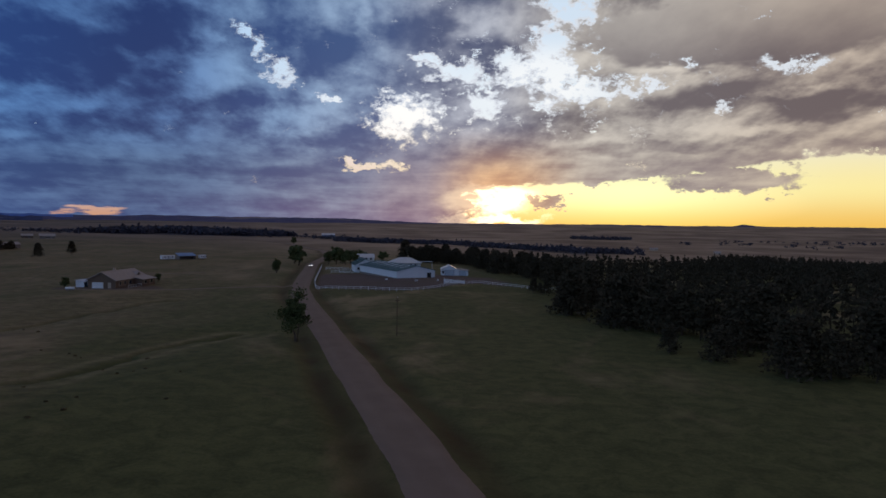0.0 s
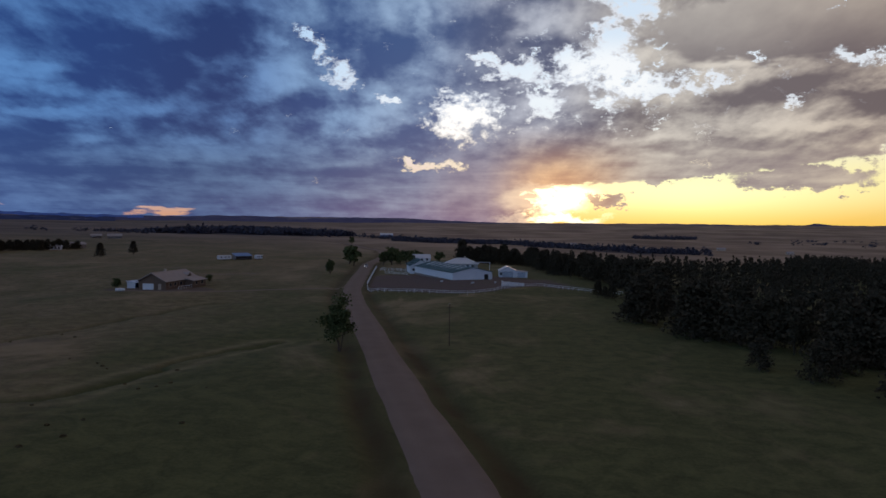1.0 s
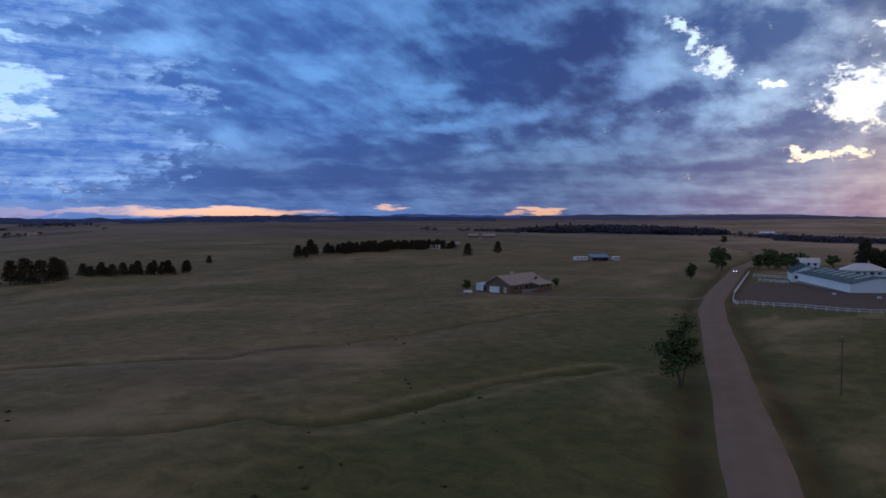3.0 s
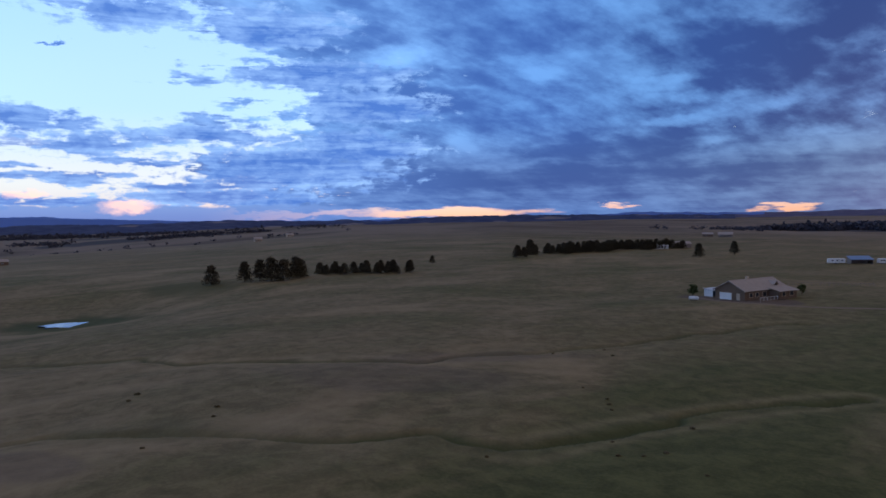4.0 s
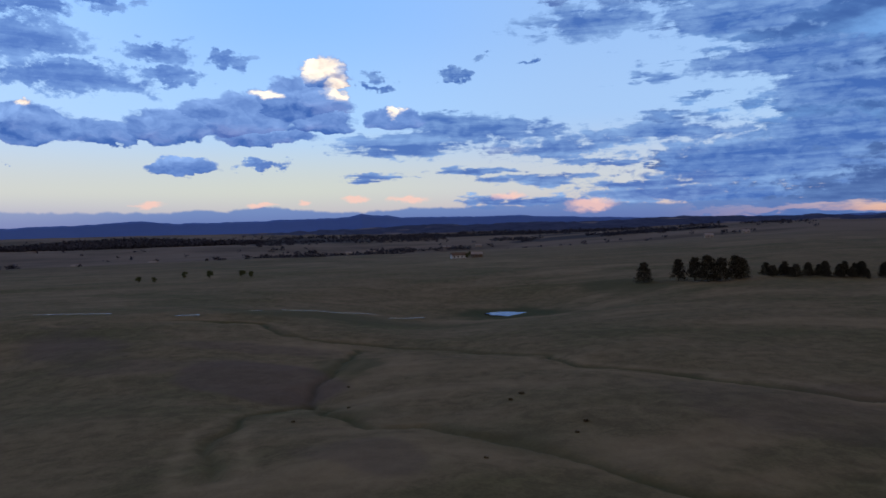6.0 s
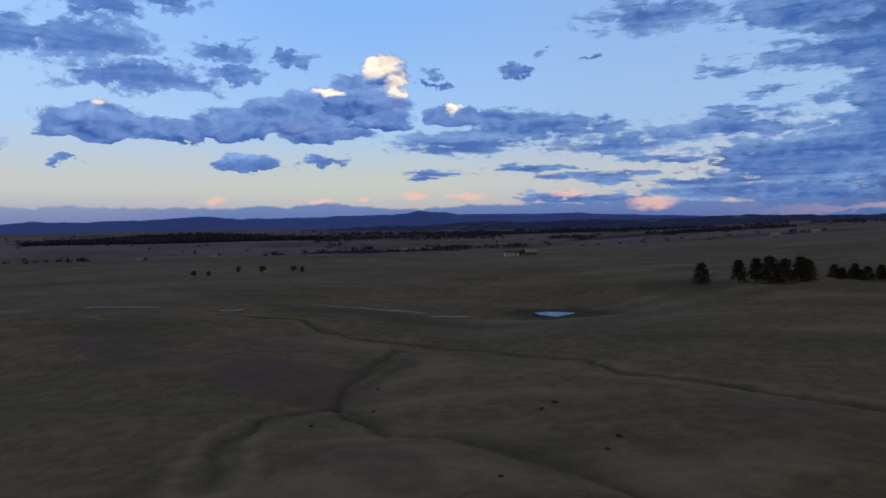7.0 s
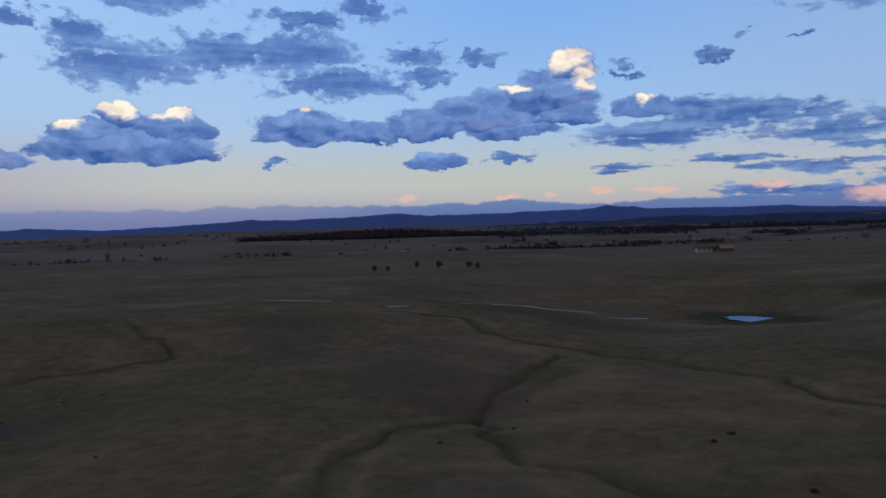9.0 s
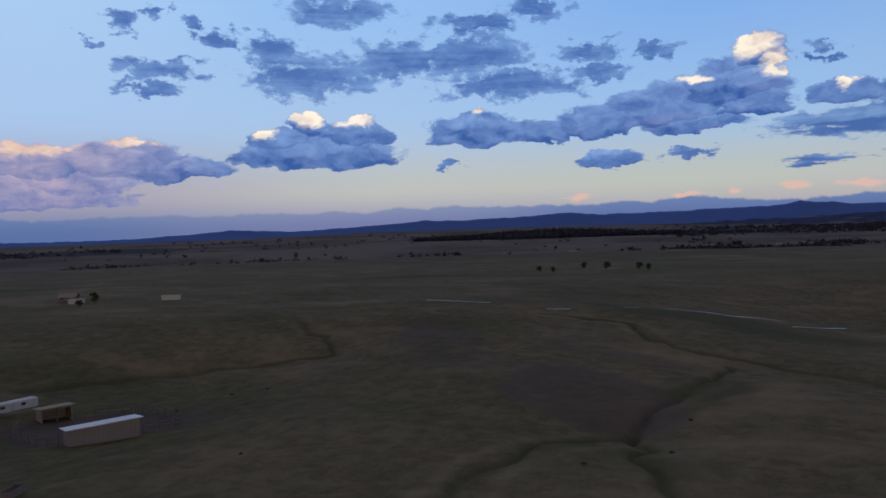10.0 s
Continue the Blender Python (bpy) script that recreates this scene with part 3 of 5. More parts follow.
def water_material():
    m, tree, bsdf, at = material("pond_water", 0.06)
    bsdf.inputs["Base Color"].default_value = (0.03, 0.035, 0.035, 1)
    bump_of(tree, bsdf, at.noise(1.5, 3.0), 0.08, 0.03)
    return m


def glass_material():
    m, tree, bsdf, at = material("window_glass", 0.08)
    bsdf.inputs["Base Color"].default_value = (0.03, 0.035, 0.045, 1)
    return m


WATER, GLASS = water_material(), glass_material()


# ---- mesh helpers ----
def mesh_of(name, verts, faces, mat):
    me = bpy.data.meshes.new(name)
    me.from_pydata(np.asarray(verts, float).tolist(), [], [list(map(int, f)) for f in faces])
    me.materials.append(mat)
    me.update()
    return me


def part(name, me, parent, label=""):
    ob = new(name, me)
    ob.parent = parent
    return tagged(ob, label)


class Shape:
    """Collects boxes, prisms and rods into one mesh."""

    def __init__(self):
        self.v, self.f = [], []

    def add(self, verts, faces):
        k = len(self.v)
        self.v += [tuple(p) for p in verts]
        self.f += [[k + i for i in f] for f in faces]
        return self

    def box(self, x0, y0, z0, x1, y1, z1):
        v = [(x, y, z) for z in (z0, z1) for x, y in ((x0, y0), (x1, y0), (x1, y1), (x0, y1))]
        return self.add(v, [(3, 2, 1, 0), (4, 5, 6, 7), (0, 1, 5, 4), (1, 2, 6, 5), (2, 3, 7, 6), (3, 0, 4, 7)])

    def slab(self, a, b, c, d, thick):
        """A sloping plate on four corners, in order, that reaches down by its thickness."""
        up = [Vector(p) for p in (a, b, c, d)]
        n = (up[1] - up[0]).cross(up[2] - up[0]).normalized() * thick
        v = [p - n for p in up] + up
        return self.add(v, [(3, 2, 1, 0), (4, 5, 6, 7), (0, 1, 5, 4), (1, 2, 6, 5), (2, 3, 7, 6), (3, 0, 4, 7)])

    def rod(self, a, b, ra, rb, n=8):
        a, b = Vector(a), Vector(b)
        q = (b - a).to_track_quat("Z", "Y")
        ring = [Vector((math.cos(2 * math.pi * i / n), math.sin(2 * math.pi * i / n), 0)) for i in range(n)]
        v = [a + q @ (p * ra) for p in ring] + [b + q @ (p * rb) for p in ring]
        f = [(i, (i + 1) % n, n + (i + 1) % n, n + i) for i in range(n)] + [tuple(range(n - 1, -1, -1)), tuple(range(n, 2 * n))]
        return self.add(v, f)

    def gable(self, x0, x1, y0, y1, z0, eave, ridge):
        """A house body with its gables at x0 and x1."""
        m = (y0 + y1) / 2
        v = [(x, y, z) for x in (x0, x1) for y, z in ((y0, z0), (y1, z0), (y1, eave), (m, ridge), (y0, eave))]
        return self.add(v, [(0, 4, 3, 2, 1), (5, 6, 7, 8, 9), (0, 1, 6, 5), (1, 2, 7, 6), (2, 3, 8, 7), (3, 4, 9, 8), (4, 0, 5, 9)])

    def mesh(self, name, mat):
        return mesh_of(name, self.v, self.f, mat)


def thing(name, x, y, turn=0.0, label="", category="", group="", z=None):
    ob = new(name)
    ob.empty_display_size = 0.3
    ob.matrix_basis = pose(x, y, hz(x, y) if z is None else z, 0, 0, turn)
    return tagged(ob, label, category, group)


# ---- ground ----
def build_ground():
    rings = np.concatenate([[0.5], np.geomspace(3, 45, 40), np.arange(46, 235, 1.0), np.geomspace(236.2, 4950, 300)])
    turns = np.radians(np.linspace(0, 360, 1080, endpoint=False))
    r, a = np.meshgrid(rings, turns, indexing="ij")
    x, y = -15 + r * np.sin(a), 35 + r * np.cos(a)
    z = height(x, y)
    n, k = r.shape
    verts = np.stack([x, y, z], -1).reshape(-1, 3)
    i, j = np.meshgrid(np.arange(n - 1), np.arange(k), indexing="ij")
    j2 = (j + 1) % k
    faces = np.stack([i * k + j, i * k + j2, (i + 1) * k + j2, (i + 1) * k + j], -1).reshape(-1, 4)
    me = bpy.data.meshes.new("ground")
    me.vertices.add(len(verts) + 1)
    me.vertices.foreach_set("co", np.concatenate([verts.ravel(), [-15, 35, hz(-15, 35)]]))
    me.loops.add(faces.size + 3 * k)
    me.polygons.add(len(faces) + k)
    cap = np.stack([np.full(k, len(verts)), (np.arange(k) + 1) % k, np.arange(k)], -1)
    me.loops.foreach_set("vertex_index", np.concatenate([faces[:, ::-1].ravel(), cap[:, ::-1].ravel()]))
    me.polygons.foreach_set("loop_start", np.concatenate([np.arange(len(faces)) * 4, faces.size + 3 * np.arange(k)]))
    me.update(calc_edges=True)
    me.polygons.foreach_set("use_smooth", np.ones(len(me.polygons), bool))
    X, Y = np.append(verts[:, 0], -15), np.append(verts[:, 1], 35)
    damp, bare = ground_marks(X, Y)
    lip = np.zeros_like(X)
    for depth, wide, line in GULLIES:
        d = off_line(X, Y, line)
        lip = np.maximum(lip, 0.3 * np.exp(-((d - 3.2) / 1.1) ** 2) * smooth(-0.3, 0.6, swell(X, Y, 26, 17)))
    green = 0.8 * smooth(-95, -20, X) * smooth(700, 250, np.hypot(X, Y))
    # share of painted haze, growing with distance
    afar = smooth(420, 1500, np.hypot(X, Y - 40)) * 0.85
    road = off_line(X, Y, ROAD)
    weeds = np.exp(-((road - 5.6) / 2.3) ** 2) * (0.85 + 0.35 * swell(X, Y, 6, 14))
    # covers the golden hill and the plain lightened for sunward haze
    straw_and_haze = smooth(480, 900, np.hypot(X, Y)) * smooth(26, 4, np.degrees(np.arctan2(-X, Y - 40))) * 0.9
    R, A = np.hypot(X, Y - 40), np.degrees(np.arctan2(-X, Y - 40))
    rag = swell(X, Y, 260, 71) + 0.6 * swell(X, Y, 90, 72) + 0.35 * swell(X, Y, 34, 73)
    timber = np.zeros_like(X)
    for a0, wa, r0, wr, k in ((113, 9.5, 2900, 480, 0.35), (20, 9, 1720, 330, 0.3), (3, 6.5, 1340, 200, 0.3), (-10, 8, 1020, 150, 0.3), (84, 14, 2900, 520, -0.15), (75, 10, 2020, 140, 0.0), (97, 11, 2700, 500, -0.3), (148, 9, 2400, 350, -0.1)):
        timber = np.maximum(timber, smooth(0.0, 0.25, 1 - np.hypot((A - a0) / wa, (R - r0) / wr) + 0.45 * rag + 0.35 * k - 0.1))
    for name, value in (("timber", timber), ("damp", damp), ("bare", bare), ("green", green), ("afar", afar), ("weeds", weeds), ("straw_and_haze", straw_and_haze), ("lip", lip)):
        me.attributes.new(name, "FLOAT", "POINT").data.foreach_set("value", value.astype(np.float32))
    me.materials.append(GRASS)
    return tagged(new("ground", me), "rolling prairie pasture of dry and green grass", "ground", kind="structure")


def oval(x, y, cx, cy, rx, ry, turn=0.0):
    c, s = math.cos(radians(turn)), math.sin(radians(turn))
    dx, dy = x - cx, y - cy
    return np.hypot((dx * c + dy * s) / rx, (dy * c - dx * s) / ry)


def ground_marks(x, y):
    damp = np.zeros_like(x)
    wob = 1 + 0.35 * swell(x, y, 12, 11) + 0.2 * swell(x, y, 4, 12)
    for depth, wide, line in GULLIES:
        d = off_line(x + 2.2 * swell(x, y, 9, 8) + 0.8 * swell(x, y, 3.5, 9), y + 2.2 * swell(x, y, 9, 6) + 0.8 * swell(x, y, 3.5, 7), line)
        damp = np.maximum(damp, 1.0 * np.exp(-(d / 0.95) ** 2) * smooth(-0.9, 0.2, swell(x, y, 30, 13)))
        damp = np.maximum(damp, 0.5 * np.exp(-(d * wob / 3.5) ** 2) * smooth(-0.1, 0.8, swell(x, y, 22, 16)))
    damp = np.maximum(damp, smooth(1.3, 0.7, oval(x, y, -268, 88, 27, 15, 60) * wob) * 0.95)
    damp = np.maximum(damp, smooth(1.2, 0.5, oval(x, y, -300, 140, 30, 18, 20) * wob) * 0.6)
    damp = np.maximum(damp, smooth(1.2, 0.3, oval(x, y, -240, 25, 16, 62, -12) * wob) * 0.6)
    damp = np.maximum(damp, smooth(1.4, 0.8, oval(x, y, -150, 43, 9, 5) * wob) * 0.7)
    bare = 0.6 * smooth(1.12, 0.88, oval(x, y, -138, 27, 20, 12, 45) * (0.8 + 0.2 * wob))
    yard = smooth(1.1, 0.93, oval(x, y, -24, 300, 52, 44, -12) * (0.8 + 0.2 * wob)) * smooth(0, 2, off_line(x, y, FENCE) - 0.0)
    bare = np.maximum(bare, yard * (within(x, y, FENCE + [(30, 300), (0, 400)])))
    bare = np.maximum(bare, smooth(1.15, 0.85, oval(x, y, -113, 243, 18, 9, 10) * wob) * 0.8)
    bare = np.maximum(bare, smooth(1.12, 0.9, oval(x, y, -95, -34, 15, 13, 30) * wob) * 0.9)
    # broad faint oval over the hollow, its shade put into the ground colour
    bare = np.maximum(bare, smooth(1.2, 0.6, oval(x, y, -96, 105, 20, 11, 40) * wob) * 0.25)
    bare = np.maximum(bare, 0.5 * smooth(1.2, 0.5, oval(x, y, -175, -25, 25, 12, 40) * wob))
    # second, tighter oval of painted shade in the same hollow
    bare = np.maximum(bare, 0.26 * smooth(1.12, 0.8, oval(x, y, -91, 105, 19, 11, 45) * (0.75 + 0.25 * wob)))
    bare = np.maximum(bare, 0.3 * smooth(1.15, 0.75, oval(x, y, -78, 54, 9, 5, 20) * wob))
    bare = np.maximum(bare, 0.3 * smooth(1.2, 0.6, oval(x, y, -100, 126, 16, 6, 60) * wob))
    bare = np.maximum(bare, 0.3 * smooth(1.2, 0.6, oval(x, y, -150, -2, 18, 8, 70) * wob))
    bare = np.maximum(bare, 0.35 * smooth(1.2, 0.6, oval(x, y, -172, 18, 22, 7, 75) * wob))
    return damp, bare


FENCE = [(-70, 405), (-52.4, 287), (-47.5, 262), (-45, 256), (-37.4, 253), (-27, 253.5), (-16.8, 250.5), (-9.7, 250), (-2.7, 258), (3.7, 271), (15.5, 287), (26.7, 272), (36.9, 262), (45, 262)]
DRIVE = [(-56, 268), (-78, 254), (-98, 239), (-107, 233), (-118, 235), (-126, 239)]


def ribbon(name, line, half, lift, mat, label, category, step=2.0):
    """A strip of made ground draped on the land, with a low crown and two paler wheel tracks."""
    pts = [Vector((*p, 0)) for p in line]
    walkd = [0.0]
    for p, q in zip(pts, pts[1:]):
        walkd.append(walkd[-1] + (q - p).length)
    s = np.arange(0, walkd[-1], step)
    cx, cy = np.interp(s, walkd, [p.x for p in pts]), np.interp(s, walkd, [p.y for p in pts])
    for _ in range(60):
        cx[1:-1], cy[1:-1] = (cx[:-2] + 2 * cx[1:-1] + cx[2:]) / 4, (cy[:-2] + 2 * cy[1:-1] + cy[2:]) / 4
    tx, ty = np.gradient(cx), np.gradient(cy)
    ln = np.hypot(tx, ty)
    nx, ny = ty / ln, -tx / ln
    cols = np.linspace(-1, 1, 13)
    edge = half * (1 + 0.06 * swell(s, s * 0, 9, 21))
    verts, track = [], []
    zc = height(cx, cy)
    for c in cols:
        w = c * edge
        x, y = cx + nx * w, cy + ny * w
        z = np.maximum(height(x, y) * 0.5 + zc * 0.5, height(x, y)) + lift * (1 - c * c) + 0.02 - 0.1 * (abs(c) == 1)
        verts.append(np.stack([x, y, z], -1))
        track.append(np.full(len(s), float(np.exp(-((abs(c) - 0.5) / 0.16) ** 2))))
    n, k = len(s), len(cols)
    verts = np.stack(verts, 1).reshape(-1, 3)
    faces = [(i * k + j, i * k + j + 1, (i + 1) * k + j + 1, (i + 1) * k + j) for i in range(n - 1) for j in range(k - 1)]
    me = mesh_of(name, verts, [f[::-1] for f in faces], mat)
    me.attributes.new("track", "FLOAT", "POINT").data.foreach_set("value", np.stack(track, 1).ravel().astype(np.float32))
    for p in me.polygons:
        p.use_smooth = True
    return tagged(new(name, me), label, category, kind="structure")


def within(x, y, poly):
    hit = np.zeros(np.shape(x), bool)
    for (ax, ay), (bx, by) in zip(poly, poly[1:] + poly[:1]):
        hit ^= ((ay > y) != (by > y)) & (x < (bx - ax) * (y - ay) / (by - ay + 1e-9) + ax)
    return hit


build_ground()
ribbon("driveway", DRIVE, 1.3, 0.05, GRAVEL, "narrow pale gravel drive to the ranch house", "road", 1.0)
ribbon("road", ROAD, 3.55, 0.16, GRAVEL, "wide graded gravel road through pasture", "road")


# ---- trees ----
def cards(rng, centres, size, squash=1.0):
    """Small four-cornered leaf clumps, tipped at random, one at each place."""
    n = len(centres)
    a, b = rng.normal(size=(n, 3)), rng.normal(size=(n, 3))
    a /= np.linalg.norm(a, axis=1, keepdims=True)
    b -= (a * b).sum(1, keepdims=True) * a
    b /= np.linalg.norm(b, axis=1, keepdims=True)
    s = (size * (0.6 + 0.8 * rng.random(n)))[:, None]
    a, b = a * s, b * s * (0.45 + 0.4 * rng.random((n, 1)))
    v = np.stack([centres - a, centres - b * 0.9, centres + a, centres + b], 1)
    v[:, :, 2] = centres[:, None, 2] + (v[:, :, 2] - centres[:, None, 2]) * squash
    return v.reshape(-1, 3), np.arange(4 * n).reshape(-1, 4)


def pine_crown(rng, tall, wide, count, base=0.22, taper=0.45):
    """Clumps on drooping boughs round a stem, in an uneven cone with a blunt top."""
    boughs = max(10, count // 9)
    level = base + (1 - base) * rng.random(boughs) ** 0.85
    turn = rng.random(boughs) * 2 * math.pi
    reach = wide * (1.03 - level) ** taper * (0.55 + 0.6 * rng.random(boughs))
    pick = rng.integers(0, boughs, count)
    along = 0.25 + 0.8 * np.sqrt(rng.random(count))
    out = reach[pick] * along
    c = np.stack([out * np.cos(turn[pick]), out * np.sin(turn[pick]), level[pick] * tall - 0.12 * out + 0.0], -1)
    c += rng.normal(size=c.shape) * wide * 0.085
    return c


def broad_crown(rng, tall, wide, count, base=0.3):
    lobes = rng.integers(24, 32)
    dirs = rng.normal(size=(lobes, 3))
    dirs /= np.linalg.norm(dirs, axis=1, keepdims=True)
    mid = np.array([0, 0, tall * (base + 1) / 2])
    scale = np.array([wide * 0.62, wide * 0.62, tall * (1 - base) * 0.36])
    hub = mid + dirs * scale * (0.35 + 0.85 * rng.random((lobes, 1)))
    pick = rng.integers(0, lobes, count)
    d = rng.normal(size=(count, 3))
    d /= np.linalg.norm(d, axis=1, keepdims=True)
    return hub[pick] + d * wide * 0.27 * (0.2 + 0.95 * rng.random((count, 1)))


def tree_thing(name, kind, rng, tall, wide, count, label, category, leaf, base=0.25, mat=None):
    root = new(name)
    tagged(root, label, category)
    stem = Shape()
    bend = [(rng.normal() * 0.05 * wide, rng.normal() * 0.05 * wide) for _ in range(4)]
    top = tall * (0.93 if kind == "pine" else 0.6)
    rad = tall * 0.022 + 0.05
    prev = (0, 0, -0.4)
    for k, (bx, by) in enumerate(bend):
        nxt = (bx * (k + 1), by * (k + 1), top * (k + 1) / 4)
        stem.rod(prev, nxt, rad * (1 - k * 0.23), rad * (1 - (k + 1) * 0.23))
        prev = nxt
    limbs = Shape()
    for k in range(9 if kind == "broad" else 12):
        h = tall * (base * 0.8 + (0.75 - base * 0.8) * k / 11)
        a, ln = rng.random() * 2 * math.pi, wide * (0.5 + 0.35 * rng.random()) * (1 - 0.4 * k / 11)
        rise = ln * (0.7 if kind == "broad" else -0.05)
        limbs.rod((0, 0, h), (ln * math.cos(a), ln * math.sin(a), h + rise), rad * 0.35, rad * 0.08, 5)
    part("trunk", stem.mesh("trunk", BARK), root)
    part("limbs", limbs.mesh("limbs", BARK), root)
    centres = pine_crown(rng, tall, wide, count, base) if kind == "pine" else broad_crown(rng, tall, wide, count, base)
    v, f = cards(rng, centres, leaf)
    part("crown", mesh_of("crown", v, f, mat or (NEEDLES if kind == "pine" else LEAVES)), root)
    return root


def at_ground(x, y, turn=0.0, size=1.0, sink=0.05):
    return pose(x, y, hz(x, y) - sink, 0, 0, turn) @ Matrix.Diagonal((size, size, size, 1))


rng = np.random.default_rng(7)
pines = [tree_thing("pine_tree", "pine", rng, 10.0, w, 2300, "dark ponderosa pine with a dense ragged crown", "tree", 0.3, b) for w, b in ((4.0, 0.08), (3.5, 0.14), (4.3, 0.05), (3.2, 0.2))]


def plant(kinds, places, group, label="", rnd=rng):
    """Trees at (x, y, height) places; the template is used first, then its copies."""
    for x, y, tall in places:
        src = kinds[rnd.integers(0, len(kinds))]
        s = tall / 10.0
        m = pose(x, y, hz(x, y) - 0.1, 0, 0, float(rnd.random() * 360))
        ob = copy_thing(src, m)
        ob.scale = (s * 1.22, s * 1.22, s)
        tagged(ob, label, "", group)


def drop_template(kinds):
    for k in kinds:
        for o in (*k.children_recursive, k):
            bpy.data.objects.remove(o)


# pines on the pasture
plant(pines, [(-304, 150, 8.2), (-299, 163, 8.6), (-293, 167.5, 9.2), (-289, 171, 10.2), (-286, 175.5, 9), (-290, 183, 9.4), (-294, 187, 8)], "pines on the pasture rise")
plant(pines, [(-300 + 0.9 * k + 4 * math.sin(k * 2.3), 200 + 1.55 * k + 2 * math.cos(k * 1.7), 3.8 + 0.75 * ((k * 5) % 4)) for k in range(24) if k not in (7, 8)], "pines on the pasture rise")
plant(pines, [(-322, 282, 4.2), (-316, 342, 7.5), (-320, 347, 7), (-314, 346, 6.5), (-329, 366, 10), (-332, 371, 7.5), (-334, 376, 6.5)], "pines on the pasture rise")
plant(pines, [(-246, 426, 8.5), (-252, 476, 9.0)], "pair of pines in the field")
plant(pines, [(-337 - 5 * math.sin(k * 1.9) + (k % 3) * 6, 388 + 1.37 * k, 5.0 + 0.7 * ((k * 7) % 4)) for k in range(100)], "long windbreak of pines")
plant(pines, [(33, 254, 5.5), (37, 249, 5), (35, 251, 4), (44, 135, 5.5), (50, 126, 6.5), (56, 133, 7), (56, 113, 9.5), (60, 117, 10), (63, 113, 8), (67, 115, 6), (70, 112, 5)], "pines at the forest edge")
EDGE = [(17, 465), (24, 400), (34, 338), (47, 290), (47, 254), (32, 178), (41, 164), (48, 152), (60, 137), (74, 122), (90, 108), (112, 95)]
for (ax, ay), (bx, by) in zip(EDGE, EDGE[1:]):
    for k in range(max(3, int(math.hypot(bx - ax, by - ay) / 4.5))):
        f = rng.random()
        plant(pines, [(ax + (bx - ax) * f + 7 * rng.random(), ay + (by - ay) * f + 9 * rng.random(), 8.5 + 4 * rng.random())], "pines at the forest edge")
plant(pines, [(-28, 520, 15), (-16, 505, 11), (-8, 508, 12), (2, 515, 13), (-22, 512, 9), (10, 500, 10), (-12, 520, 12)] + [(-30 + 2.6 * k + 3 * math.sin(k * 2.1), 512 - 1.6 * k + 5 * math.cos(k * 1.3), 7.5 + 1.2 * ((k * 5) % 4)) for k in range(19)], "pines behind the barns")


def forest(name, spots, label, tall=(7, 11.5), count=70, seed=3):
    """Many pines in one mesh: stems and ragged crowns."""
    g = np.random.default_rng(seed)
    forms = []
    for k in range(5):
        v, f = cards(g, pine_crown(g, 10.0, 2.7, count, 0.08, 0.85), 0.5)
        s = Shape().rod((0, 0, -0.5), (0, 0, 9), 0.22, 0.04, 5)
        forms.append((np.concatenate([v, np.array(s.v)]), f, [[i + len(v) for i in q] for q in s.f]))
    vs, fs, k = [], [], 0
    zs = height(np.array([p[0] for p in spots]), np.array([p[1] for p in spots]))
    for (x, y), z in zip(spots, zs):
        v, f, sf = forms[g.integers(0, 5)]
        t, s = g.random() * 2 * math.pi, (tall[0] + (tall[1] - tall[0]) * g.random()) / 10
        c, n = math.cos(t) * s, math.sin(t) * s
        vs.append(np.stack([x + v[:, 0] * c - v[:, 1] * n, y + v[:, 0] * n + v[:, 1] * c, z + v[:, 2] * s], -1))
        fs += (f + k).tolist() + [[i + k for i in q] for q in sf[:5]]
        k += len(v)
    me = mesh_of(name, np.concatenate(vs), fs, NEEDLES)
    return tagged(new(name, me), label, "woods", kind="stuff")


def scatter(g, n, inside, box):
    x0, y0, x1, y1 = box
    out = []
    while len(out) < n:
        p = g.random((4 * n, 2)) * (x1 - x0, y1 - y0) + (x0, y0)
        out += [tuple(q) for q in p[inside(p[:, 0], p[:, 1])]]
    return out[:n]


WOOD = [(20, 470), (38, 340), (52, 292), (52, 252), (36, 182), (44, 165), (51, 153), (78, 124), (114, 96), (220, 70), (430, 260), (560, 620), (460, 730), (330, 800), (300, 760), (215, 560), (120, 425), (60, 445)]
CLEARINGS = ((120, 390, 22, 14), (215, 380, 16, 22), (118, 250, 9, 16), (70, 270, 12, 10))


def wooded(x, y):
    inside = within(x, y, WOOD)
    for cx, cy, rx, ry in CLEARINGS:
        inside &= oval(x, y, cx, cy, rx, ry) > 1
    return inside


g = np.random.default_rng(5)
forest("pine_forest", scatter(g, 4100, wooded, (17, 70, 560, 860)), "dark dense ponderosa pine forest", seed=3, count=130)
drop_template(pines)

